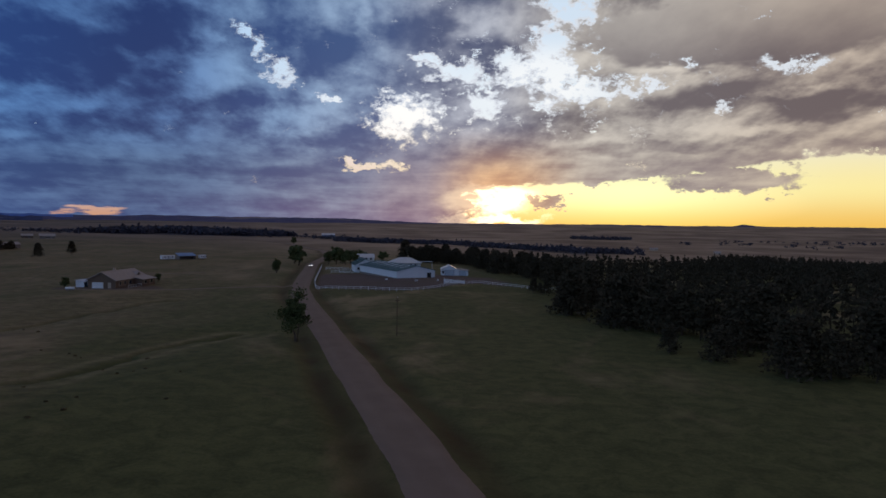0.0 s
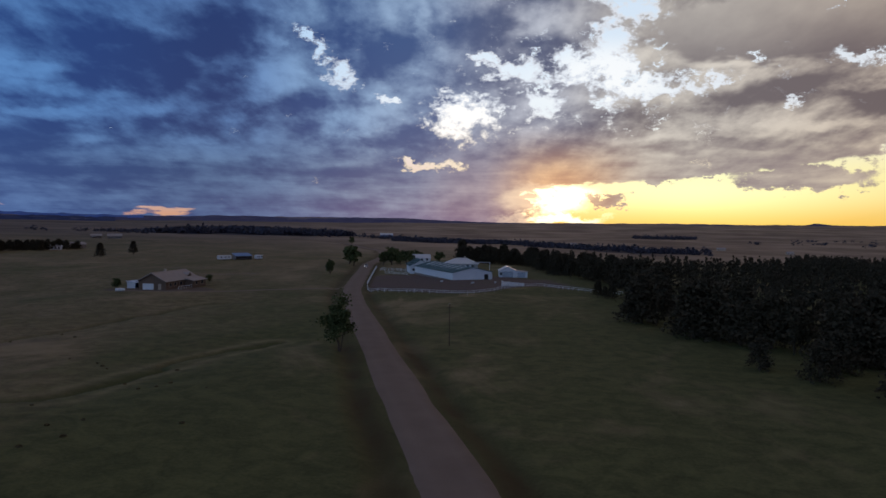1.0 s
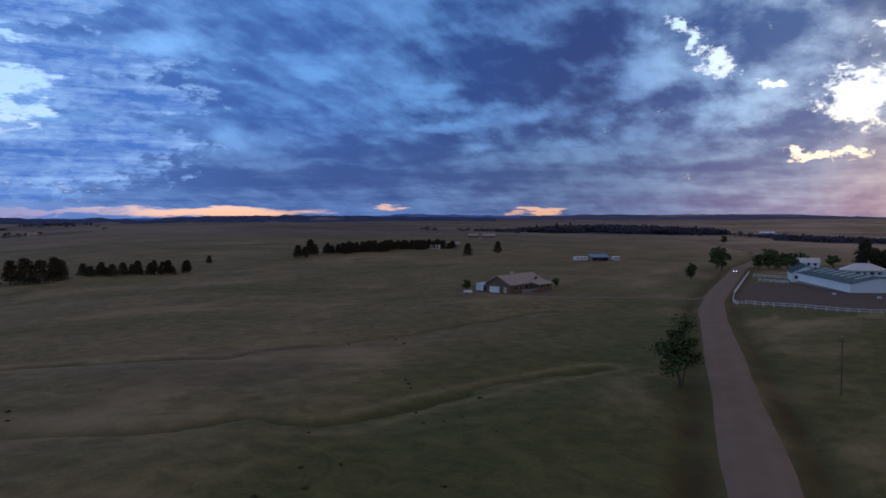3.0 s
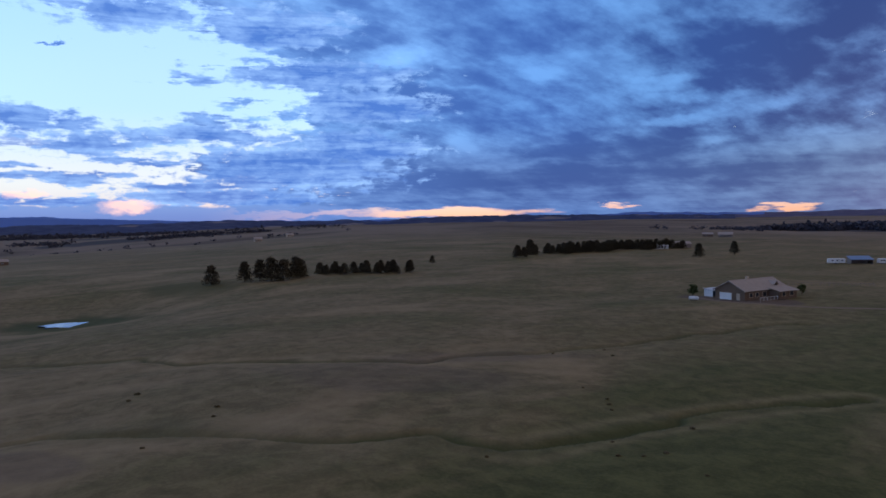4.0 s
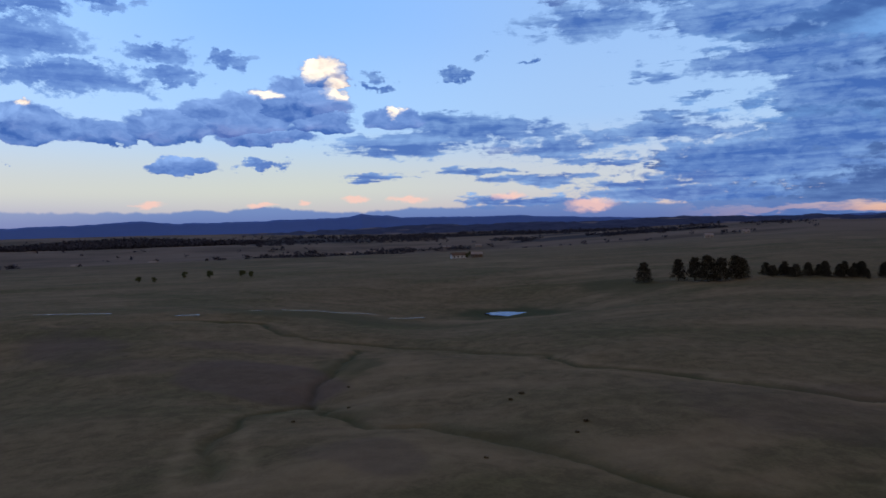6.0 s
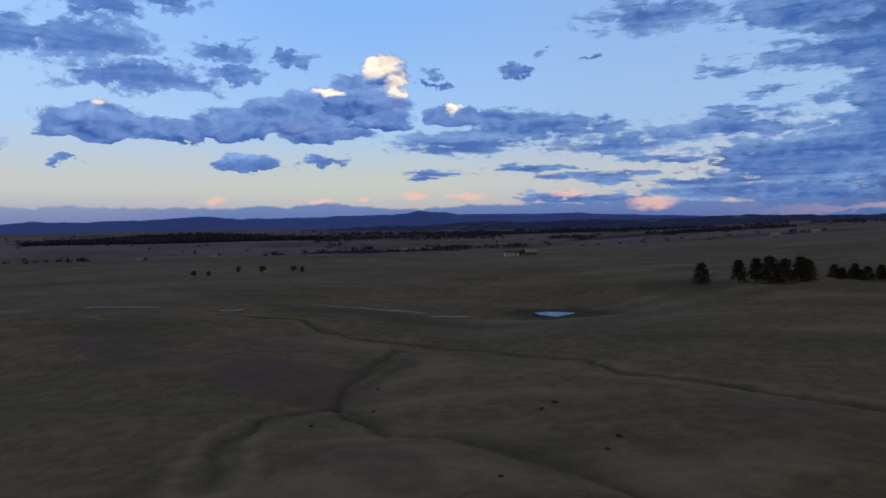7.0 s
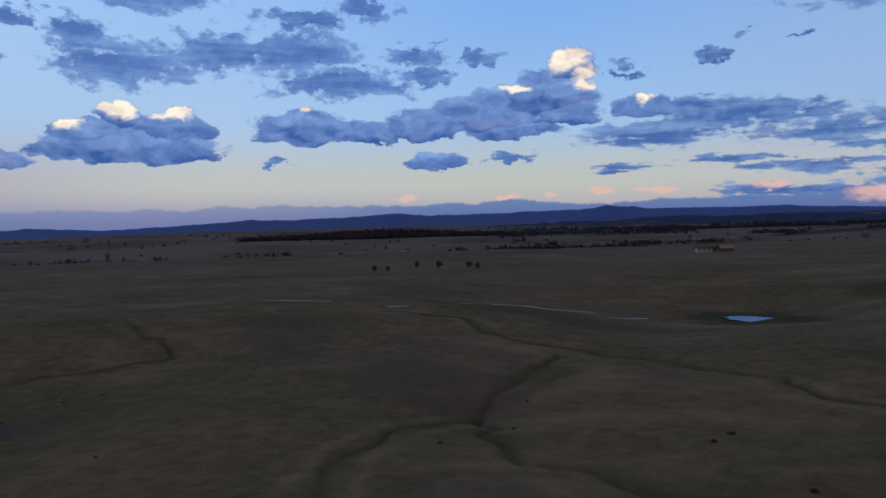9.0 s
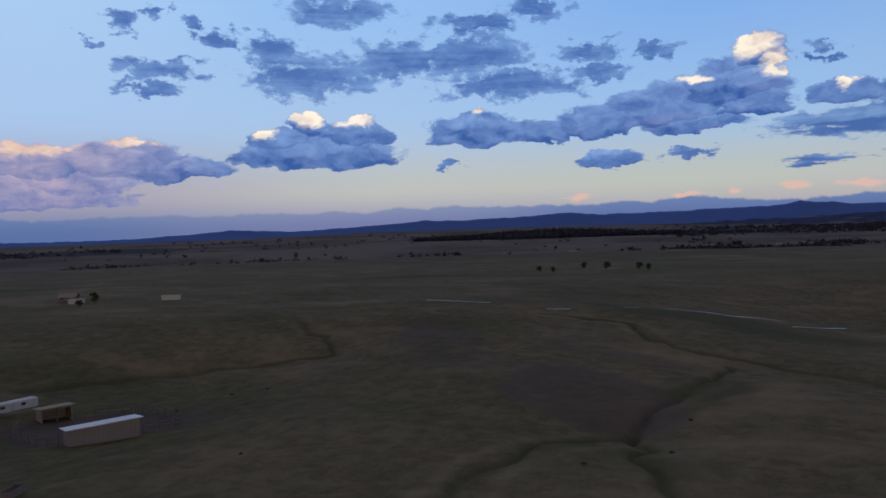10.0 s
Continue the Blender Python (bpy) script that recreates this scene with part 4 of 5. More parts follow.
# ---- hills and woods far off ----
def range_of_hills(name, rows, r, foot, mat, label, rough, seed):
    """A long ridge seen from afar: its crest follows bearings and angles above the level, its face falls towards the pasture."""
    az = np.arange(rows[0][0], rows[-1][0], 0.12)
    crest = np.interp(az, [q[0] for q in rows], [q[1] for q in rows])
    crest = crest + rough * (swell(az * 10, az * 0, 9, seed) + 0.6 * swell(az * 10, az * 0, 3.1, seed + 1) + 0.35 * swell(az * 10, az * 0, 1.3, seed + 2))
    verts, steps = [], 9
    for k in range(steps + 1):
        f = k / steps
        rk = r - 650 * (1 - f)
        top = 25 + r * np.tan(np.radians(crest))
        low = 25 + (r - 650) * np.tan(np.radians(foot))
        z = low + (top - low) * f ** 1.3 + (18 * swell(az * 30, az * 0 + k * 40.0, 33, seed + 3)) * f * (1 - f)
        verts.append(np.stack([-rk * np.sin(np.radians(az)), 40 + rk * np.cos(np.radians(az)), z], -1))
    n = len(az)
    back = verts[-1].copy()
    back[:, 2] = -80
    verts.append(back)
    faces = [(k * n + i, k * n + i + 1, (k + 1) * n + i + 1, (k + 1) * n + i) for k in range(steps + 1) for i in range(n - 1)]
    me = mesh_of(name, np.concatenate(verts), [f[::-1] for f in faces], mat)
    for p in me.polygons:
        p.use_smooth = True
    return tagged(new(name, me), label, "hills", kind="structure")


def haze_tinted_slope(name, wood_a, wood_b, field, share):
    """A far slope: dark woods in haze-tinted colours, broken by level slivers of pale field."""
    m, tree, bsdf, at = material(name, 1.0)
    grain = at.vec("MULTIPLY", (1.0, 1.0, 3.0)).noise(0.014, 5.0, 0.6)
    col = grain.step(0.3, 0.7).blend(wood_a, wood_b)
    sliver = at.vec("MULTIPLY", (0.0026, 0.0026, 0.05)).noise(1.0, 5.0, 0.6, 0.3)
    col = sliver.step(share, share + 0.05).blend(col, field)
    colour_of(tree, bsdf, col)
    return m


# the blue of distance haze is put into the hills' base colour
HAZE_BLUE = two_tone("haze_tinted_hills", (0.065, 0.125, 0.37), (0.105, 0.18, 0.47), 0.004, 1.0)
# woods and fields here carry bluish aerial haze in their colours
HAZE_RIDGE = haze_tinted_slope("haze_tinted_ridge", (0.026, 0.036, 0.095), (0.055, 0.066, 0.135), (0.17, 0.15, 0.17), 0.60)
HAZE_RISE = haze_tinted_slope("haze_tinted_rise", (0.06, 0.062, 0.13), (0.10, 0.092, 0.15), (0.18, 0.15, 0.17), 0.55)
range_of_hills("backdrop_blue_hills", [(28, 0.34), (33, 0.4), (37, 0.5), (40, 0.34), (44, 0.3), (49, 0.3), (54, 0.2), (60, 0.12), (66, 0.2), (72, 0.22), (75.5, 0.32), (78.5, 0.46), (82.5, 0.62), (89, 0.63), (91.7, 0.64), (93.0, 0.82), (94.2, 0.9), (95.0, 1.02), (95.9, 0.8), (97, 0.7), (100.9, 0.62), (106, 0.52), (109.2, 0.5), (111.2, 0.66), (112.3, 0.74), (114.6, 0.56), (117.5, 0.43), (121, 0.38), (123.6, 0.44), (126.2, 0.26), (129.8, 0.06), (133.4, -0.08), (136, 0.0), (138.5, 0.14), (142.4, -0.14), (147.5, -0.32), (158, -0.28)], 4850, -0.8, HAZE_BLUE, "wooded hills along the horizon, coloured with a blue haze tint", 0.035, 31)
range_of_hills("backdrop_plain_rise", [(-60, 0.2), (-26, 0.16), (-24.3, 0.15), (-23.3, 0.27), (-22.4, 0.13), (-14, 0.16), (-5, 0.12), (0, 0.1), (4, 0.2), (8, 0.36), (12, 0.4), (17, 0.37), (23, 0.43), (25, 0.33), (32, 0.35), (36, 0.3)], 4880, -0.45, HAZE_RISE, "low wooded plains rising at the horizon, haze tint in the colour", 0.02, 41)
range_of_hills("backdrop_wooded_ridge", [(30, 0.2), (37, 0.28), (44, 0.36), (48.8, 0.42), (51.5, 0.38), (55, 0.22), (57.7, 0.02), (60.3, 0.17), (62.3, 0.08), (66.9, 0.2), (69.7, 0.28), (71.5, 0.18), (74, 0.1), (78, 0.02), (82, 0.06), (86, -0.04), (90, 0.02), (95, -0.2), (100, -0.3), (104, -0.5), (110, -0.8)], 4000, -0.95, HAZE_RIDGE, "dark wooded ridge below the hills, haze tint in the colour", 0.05, 51)


# leaf colour shifted towards blue to paint in the valley haze
HAZE_LEAVES = leaf_material("haze_tinted_leaves", (0.034, 0.036, 0.052), (0.066, 0.066, 0.088))


def far_woods():
    """Belts of trees far off, as low ragged clumps."""
    g = np.random.default_rng(12)
    belts = [  # bearings from, to, distances from, to, number
        (102, 124, 2300, 3200, 3600), (91, 109, 1120, 1330, 330), (60, 150, 1200, 3600, 500), (74, 92, 2500, 3300, 1100), (118, 128, 1000, 1080, 70), (62, 90, 3050, 3500, 500), (12, 28, 1450, 2000, 2600),
        (-2.5, 9, 1180, 1500, 1500), (-17, -2, 900, 1150, 1000), (66, 84, 1900, 2150, 700), (28, 36, 1350, 1500, 120), (88, 103, 2200, 3200, 900), (84, 100, 1650, 1750, 160), (-15.2, -10.5, 2300, 2450, 170), (-19.7, -16.4, 1900, 2050, 170), (-33, -22, 1900, 2500, 90), (119, 148, 1080, 1240, 230), (146, 156, 2100, 2600, 220), (8, 16, 1500, 1600, 90),
    ]
    cx, cy, sz = [], [], []
    for a0, a1, r0, r1, n in belts:
        u = g.random(n) if n < 2000 else (g.random(n) + g.random(n)) / 2
        a = np.radians(a0 + (a1 - a0) * u)
        r = r0 + (r1 - r0) * (g.random(n) * (1 - abs(2 * u - 1) * (n > 2000)) + (1 - u) * 0.35 * (n > 2000))
        x, y = -r * np.sin(a), 40 + r * np.cos(a)
        keep = swell(x, y, 150, 61) + 0.7 * swell(x, y, 45, 62) > (-0.1 if n < 2000 else -0.75)
        cx += x[keep].tolist()
        cy += y[keep].tolist()
        sz += ((1.5 + 0.0012 * r[keep] + 2.2 * g.random(int(keep.sum())) ** 2) * (1.5 if n > 2000 else 1.0)).tolist()
    cx, cy, sz = map(np.array, (cx, cy, sz))
    z = height(cx, cy)
    k = 13
    centres = np.repeat(np.stack([cx, cy, z + sz * 0.75], -1), k, 0) + g.normal(size=(len(cx) * k, 3)) * np.repeat(sz, k)[:, None] * (0.62, 0.62, 0.42)
    v, f = cards(g, centres, np.repeat(sz, k) * 0.5)
    return tagged(new("far_woods", mesh_of("far_woods", v, f, HAZE_LEAVES)), "dark haze-tinted belts of trees across the far valley", "woods", kind="stuff")


far_woods()


# ---- things: the horse farm by the road ----
def rect(x0, x1, z0, z1, y, thick, mat, name):
    """An upright board whose face stands at y, reaching out towards -y by its thickness."""
    return Shape().box(x0, y - thick, z0, x1, y, z1).mesh(name, mat)


def roof_pair(parent, x0, x1, y0, y1, eave, ridge, mat, over=0.4, thick=0.14, ribs=0.0):
    """Two roof slopes over a gable body, with raised seams where the sheet metal shows them."""
    m, drop = (y0 + y1) / 2, over * (ridge - eave) / ((y1 - y0) / 2)
    roofs = []
    for side in (y0 - over, y1 + over):
        s = Shape()
        a, b, c, d = (x0 - over, side, eave - drop + thick), (x1 + over, side, eave - drop + thick), (x1 + over, m, ridge + thick), (x0 - over, m, ridge + thick)
        s.slab(*((a, b, c, d) if side < m else (d, c, b, a)), thick)
        roofs.append(part("roof", s.mesh("roof", mat), parent))
        if ribs:
            k = x0 - over + 0.1
            r = Shape()
            while k < x1 + over:
                p, q = Vector((k, side, eave - drop + thick + 0.03)), Vector((k, m, ridge + thick + 0.03))
                r.rod(p, q, 0.035, 0.035, 4)
                k += ribs
            part("seam", r.mesh("seam", mat), roofs[-1])
    part("ridge_cap", Shape().rod((x0 - over, m, ridge + thick), (x1 + over, m, ridge + thick), 0.12, 0.12, 6).mesh("ridge_cap", mat), parent)
    return roofs


def opening(parent, name, x0, x1, z0, z1, y, mat, trim, label=""):
    """A door or window on a wall that faces -y: leaf, and a frame of four bars round it."""
    leaf = part(name, rect(x0, x1, z0, z1, y - 0.02, 0.05, mat, name), parent, label)
    w = 0.1
    f = Shape().box(x0 - w, y - 0.12, z0, x0, y, z1 + w).box(x1, y - 0.12, z0, x1 + w, y, z1 + w).box(x0, y - 0.12, z1, x1, y, z1 + w)
    if z0 > 0.4:
        f.box(x0 - w, y - 0.16, z0 - w, x1 + w, y, z0)
    part("frame", f.mesh("frame", trim), leaf)
    return leaf


def facade(parent, x0, y0, turn, items, trim):
    """Doors and windows on one face: the face runs along its local x and looks along -y."""
    m = pose(x0, y0, 0, 0, 0, turn)
    for name, a, b, lo, hi, mat, label in items:
        leaf = opening(parent, name, a, b, lo, hi, 0.0, mat, trim, label)
        leaf.matrix_basis = m


def riding_barn():
    b = thing("riding_barn", -20.1, 308.5, math.degrees(math.atan2(43, -21.4)), "long white metal riding barn with teal roof", "barn", z=-0.2)
    part("wall", Shape().gable(0, 48, -18.5, 0, -1.0, 3.4, 5.5).mesh("wall", WHITE_METAL), b)
    slopes = roof_pair(b, 0, 48, -18.5, 0, 3.4, 5.5, TEAL_ROOF, 0.5, 0.14, 0.9)
    for k in range(7):
        x = 4.5 + 6.1 * k
        s = Shape().slab((x + 1.0, -8.6, 5.52), (x, -8.6, 5.52), (x, -3.4, 4.33), (x + 1.0, -3.4, 4.33), 0.05)
        s.v = [(p[0], p[1], p[2] + 0.14) for p in s.v]
        part("skylight", s.mesh("skylight", SKYLIGHT), b, "pale translucent roof sheet")
    # seams of the wall sheets
    r = Shape()
    for k in range(49):
        r.box(k - 0.03, 0.0, -0.9, k + 0.03, 0.03, 3.35)
    part("wall_seam", r.mesh("wall_seam", WHITE_METAL), b)
    # solid dark leaf; the shade inside the doorway is in its colour
    facade(b, 0.0, 0.0, 270, [("door", 14.6, 16.6, 0.0, 2.5, DARK_GAP, "side doorway closed by a flat panel in shade colour")], WHITE_PAINT)
    part("plinth", Shape().box(-0.12, -18.62, -1.0, 48.1, 0.1, 0.25).mesh("plinth", GREY_WOOD), b)
    # the wing at the far end, with its gable to the yard
    w = thing("stable_wing", -44.1, 353.2, 102, "white stable wing with steep teal roof", "barn", z=-0.6)
    part("wall", Shape().gable(0, 22, -10.5, 0, -1.0, 3.6, 6.5).mesh("wall", WHITE_METAL), w)
    roof_pair(w, 0, 22, -10.5, 0, 3.6, 6.5, TEAL_ROOF, 0.5, 0.14, 0.9)
    facade(w, 0.0, 0.0, 270, [("barn_door", 3.6, 6.9, 0.0, 2.8, WHITE_PAINT, ""), ("window", 1.2, 2.2, 1.3, 2.3, GLASS, ""), ("window", 8.3, 9.3, 1.3, 2.3, GLASS, "")], GREY_WOOD)


def farm_houses():
    h = thing("white_farmhouse", -23, 425, 8, "white farmhouse with a broad pale hip roof", "house")
    part("wall", Shape().box(-9, -5, -1.0, 9, 6, 2.9).mesh("wall", WHITE_PAINT), h)
    s = Shape()
    s.add([(-10, -6, 2.9), (10, -6, 2.9), (10, 7, 2.9), (-10, 7, 2.9), (-3, 0.5, 6.0), (3, 0.5, 6.0), (-10, -6, 2.7), (10, -6, 2.7), (10, 7, 2.7), (-10, 7, 2.7)],
          [(0, 1, 5, 4), (1, 2, 5), (2, 3, 4, 5), (3, 0, 4), (0, 6, 7, 1), (1, 7, 8, 2), (2, 8, 9, 3), (3, 9, 6, 0), (6, 9, 8, 7)])
    part("roof", s.mesh("roof", PALE_ROOF), h)
    part("chimney", Shape().box(1.6, 0.2, 5.0, 2.4, 1.0, 7.0).mesh("chimney", TAN_WALL), h)
    facade(h, 0, -5, 0, [("window", -7, -5.4, 1.0, 2.2, GLASS, ""), ("window", -3.6, -2.0, 1.0, 2.2, GLASS, ""), ("door", -0.5, 0.5, 0.0, 2.1, BROWN_WALL, ""), ("window", 2.2, 3.8, 1.0, 2.2, GLASS, ""), ("window", 5.4, 7.0, 1.0, 2.2, GLASS, "")], WHITE_PAINT)
    h = thing("tall_white_house", -48.5, 440, 12, "small two-storey white house with pale roof", "house")
    part("wall", Shape().gable(-5, 5, -4, 4, -1.0, 4.6, 6.6).mesh("wall", WHITE_PAINT), h)
    roof_pair(h, -5, 5, -4, 4, 4.6, 6.6, PALE_ROOF, 0.4)
    facade(h, 0, -4, 0, [("window", a, a + 1.2, lo, lo + 1.3, GLASS, "") for a in (-3.6, -0.6, 2.4) for lo in (0.9, 3.1)], WHITE_PAINT)


SHUTTER = two_tone("blue_grey_shutter", (0.3, 0.36, 0.44), (0.42, 0.48, 0.55), 3.0, 0.45)


def garage():
    b = thing("white_garage", -0.5, 335, 3, "white gabled garage with two blue-grey doors", "garage", z=-0.3)
    part("wall", Shape().gable(0, 9.0, 0, 7.6, -1.0, 2.9, 4.7).mesh("wall", WHITE_METAL), b).matrix_basis = pose(7.6, 0, 0, 0, 0, 90)
    for side, m in ((0, 1), (7.6, -1)):
        s = Shape()
        e0, mid = side - 0.4 * m, 3.8
        q = [(-0.4, e0, 2.86), (9.4, e0, 2.86), (9.4, mid, 4.84), (-0.4, mid, 4.84)]
        s.slab(*(q if m > 0 else q[::-1]), 0.13)
        ob = part("roof", s.mesh("roof", PALE_ROOF), b)
        ob.matrix_basis = pose(7.6, 0, 0, 0, 0, 90)
    part("lean_to", Shape().add([(7.6, 0.8, -1), (12.8, 0.8, -1), (12.8, 8, -1), (7.6, 8, -1), (7.6, 0.8, 2.9), (12.8, 0.8, 2.3), (12.8, 8, 2.3), (7.6, 8, 2.9)],
         [(3, 2, 1, 0), (4, 5, 6, 7), (0, 1, 5, 4), (1, 2, 6, 5), (2, 3, 7, 6), (3, 0, 4, 7)]).mesh("lean_to", WHITE_METAL), b)
    part("lean_to_roof", Shape().slab((7.62, 0.4, 3.04), (13.2, 0.4, 2.4), (13.2, 8.4, 2.4), (7.62, 8.4, 3.04), 0.1).mesh("lean_to_roof", GREY_ROOF), b)
    facade(b, 0, 0, 0, [("garage_door", 1.6, 6.0, -0.2, 2.4, SHUTTER, "blue-grey ribbed garage door"), ("window", 0.3, 1.1, 1.0, 2.0, GLASS, "")], DARK_GAP)
    facade(b, 0, 0.8, 0, [("garage_door", 8.6, 11.6, -0.2, 2.0, SHUTTER, "blue-grey ribbed garage door")], GREY_WOOD)
    for k in range(4):
        part("door_rib", Shape().box(1.6, -0.1, 0.3 + 0.55 * k, 6.0, -0.07, 0.34 + 0.55 * k).mesh("door_rib", GREY_WOOD), b)
    c = thing("loading_chute", 0.8, 279, 5, "white boarded loading chute by the fence", "chute")
    for k in range(4):
        part("board", Shape().add([(0.0, 0, 0.2 + 0.45 * k), (8.0, 0, 0.2 + 0.28 * k), (8.0, 0, 0.45 + 0.28 * k), (0.0, 0, 0.55 + 0.45 * k), (0.0, 0.05, 0.2 + 0.45 * k), (8.0, 0.05, 0.2 + 0.28 * k), (8.0, 0.05, 0.45 + 0.28 * k), (0.0, 0.05, 0.55 + 0.45 * k)],
             [(0, 1, 2, 3), (7, 6, 5, 4), (0, 4, 5, 1), (1, 5, 6, 2), (2, 6, 7, 3), (3, 7, 4, 0)]).mesh("board", WHITE_PAINT), c)
    for x in (0.0, 2.7, 5.4, 8.0):
        part("post", Shape().box(x - 0.07, 0.05, -0.3, x + 0.07, 0.19, 2.2 - 0.1 * x).mesh("post", WHITE_PAINT), c)
        part("post", Shape().box(x - 0.07, 2.55, -0.3, x + 0.07, 2.7, 2.2 - 0.1 * x).mesh("post", WHITE_PAINT), c)
    part("floor", Shape().slab((0, 0.2, 1.0), (8, 0.2, 0.1), (8, 2.55, 0.1), (0, 2.55, 1.0), 0.08).mesh("floor", PALE_ROOF), c)
    part("end_panel", Shape().box(-0.06, 0.2, -0.2, 0.0, 2.55, 2.2).mesh("end_panel", WHITE_PAINT), c)


def spots_along(line, step):
    out, left = [], 0.0
    for (ax, ay), (bx, by) in zip(line, line[1:]):
        ln = math.hypot(bx - ax, by - ay)
        d = left
        while d < ln:
            out.append((ax + (bx - ax) * d / ln, ay + (by - ay) * d / ln))
            d += step
        left = d - ln
    return out


def rail_fence(name, line, step, tall, mat, label, rails, thick=0.07, group=""):
    """A post-and-rail fence along a line: posts and each rail are parts."""
    f = new(name)
    tagged(f, label, "fence", group)
    pts = spots_along(line, step)
    x0, y0 = pts[0]
    f.matrix_basis = pose(x0, y0, hz(x0, y0))
    z0 = hz(x0, y0)
    post = Shape().box(-thick, -thick, -0.4, thick, thick, tall).mesh("post", mat)
    rail = Shape().box(0, -0.025, -0.055, 1, 0.025, 0.055).mesh("rail", mat)
    for k, (x, y) in enumerate(pts):
        z = hz(x, y) - z0
        part("post", post, f).matrix_basis = pose(x - x0, y - y0, z)
        if k + 1 < len(pts):
            nx, ny = pts[k + 1]
            nz = hz(nx, ny) - z0
            d = Vector((nx - x, ny - y, nz - z))
            for h in rails:
                ob = part("rail", rail, f)
                ob.matrix_basis = Matrix.Translation((x - x0, y - y0, z + h)) @ d.to_track_quat("X", "Z").to_matrix().to_4x4() @ Matrix.Diagonal((d.length, 1, 1, 1))
    return f


def farm_yard():
    rail_fence("paddock_fence", FENCE, 2.7, 1.28, WHITE_PAINT, "long white post-and-rail paddock fence", (0.62, 1.2), 0.055)
    rail_fence("corral_fence", [(-62, 372), (-44, 366), (-42, 352)], 2.4, 1.5, WHITE_PAINT, "white pipe corral panels by the stable", (0.5, 1.0, 1.45), 0.05)
    rail_fence("corral_fence", [(-55, 345), (-43, 341)], 2.4, 1.4, WHITE_PAINT, "white pipe corral panels by the stable", (0.5, 0.95, 1.35), 0.05)
    a = thing("gate_frame", -15, 398, 10, "tall white pipe gate frame", "gate")
    part("post", Shape().rod((0, 0, -0.4), (0, 0, 5.0), 0.12, 0.12).mesh("post", WHITE_PAINT), a)
    part("post", Shape().rod((9, 0, -0.4), (9, 0, 5.0), 0.12, 0.12).mesh("post", WHITE_PAINT), a)
    part("beam", Shape().box(-0.3, -0.12, 4.9, 9.3, 0.12, 5.2).mesh("beam", WHITE_PAINT), a)
    for x, y, w in ((-24, 300, 0.6), (-11, 292, 0.7), (-2, 294, 0.4)):
        t = thing("water_trough", x, y, 20, "pale oval water trough on the yard", "trough", "troughs on the yard")
        n = 14
        s = Shape()
        ring = [(w * math.cos(2 * math.pi * i / n), 0.6 * w * math.sin(2 * math.pi * i / n)) for i in range(n)]
        for k, (r, z) in enumerate(((1, -0.05), (1.04, 0.6), (0.95, 0.6), (0.92, 0.25))):
            s.v += [(p[0] * r, p[1] * r, z) for p in ring]
        s.f += [[k * n + i, k * n + (i + 1) % n, (k + 1) * n + (i + 1) % n, (k + 1) * n + i] for k in range(3) for i in range(n)] + [[3 * n + i for i in range(n)]]
        part("tub", s.mesh("tub", PALE_ROOF), t)
    p = thing("utility_pole", -9.6, 149, 15, "tall thin weathered wooden utility pole", "pole")
    part("pole", Shape().rod((0, 0, -0.8), (0, 0, 8.2), 0.1, 0.07, 10).mesh("pole", BARK), p)
    part("crossarm", Shape().box(-0.5, -0.06, 7.5, 0.5, 0.06, 7.62).mesh("crossarm", BARK), p)
    part("insulator", Shape().rod((0, 0, 8.2), (0, 0, 8.4), 0.05, 0.04).mesh("insulator", WHITE_PAINT), p)


riding_barn()
farm_houses()
garage()
farm_yard()


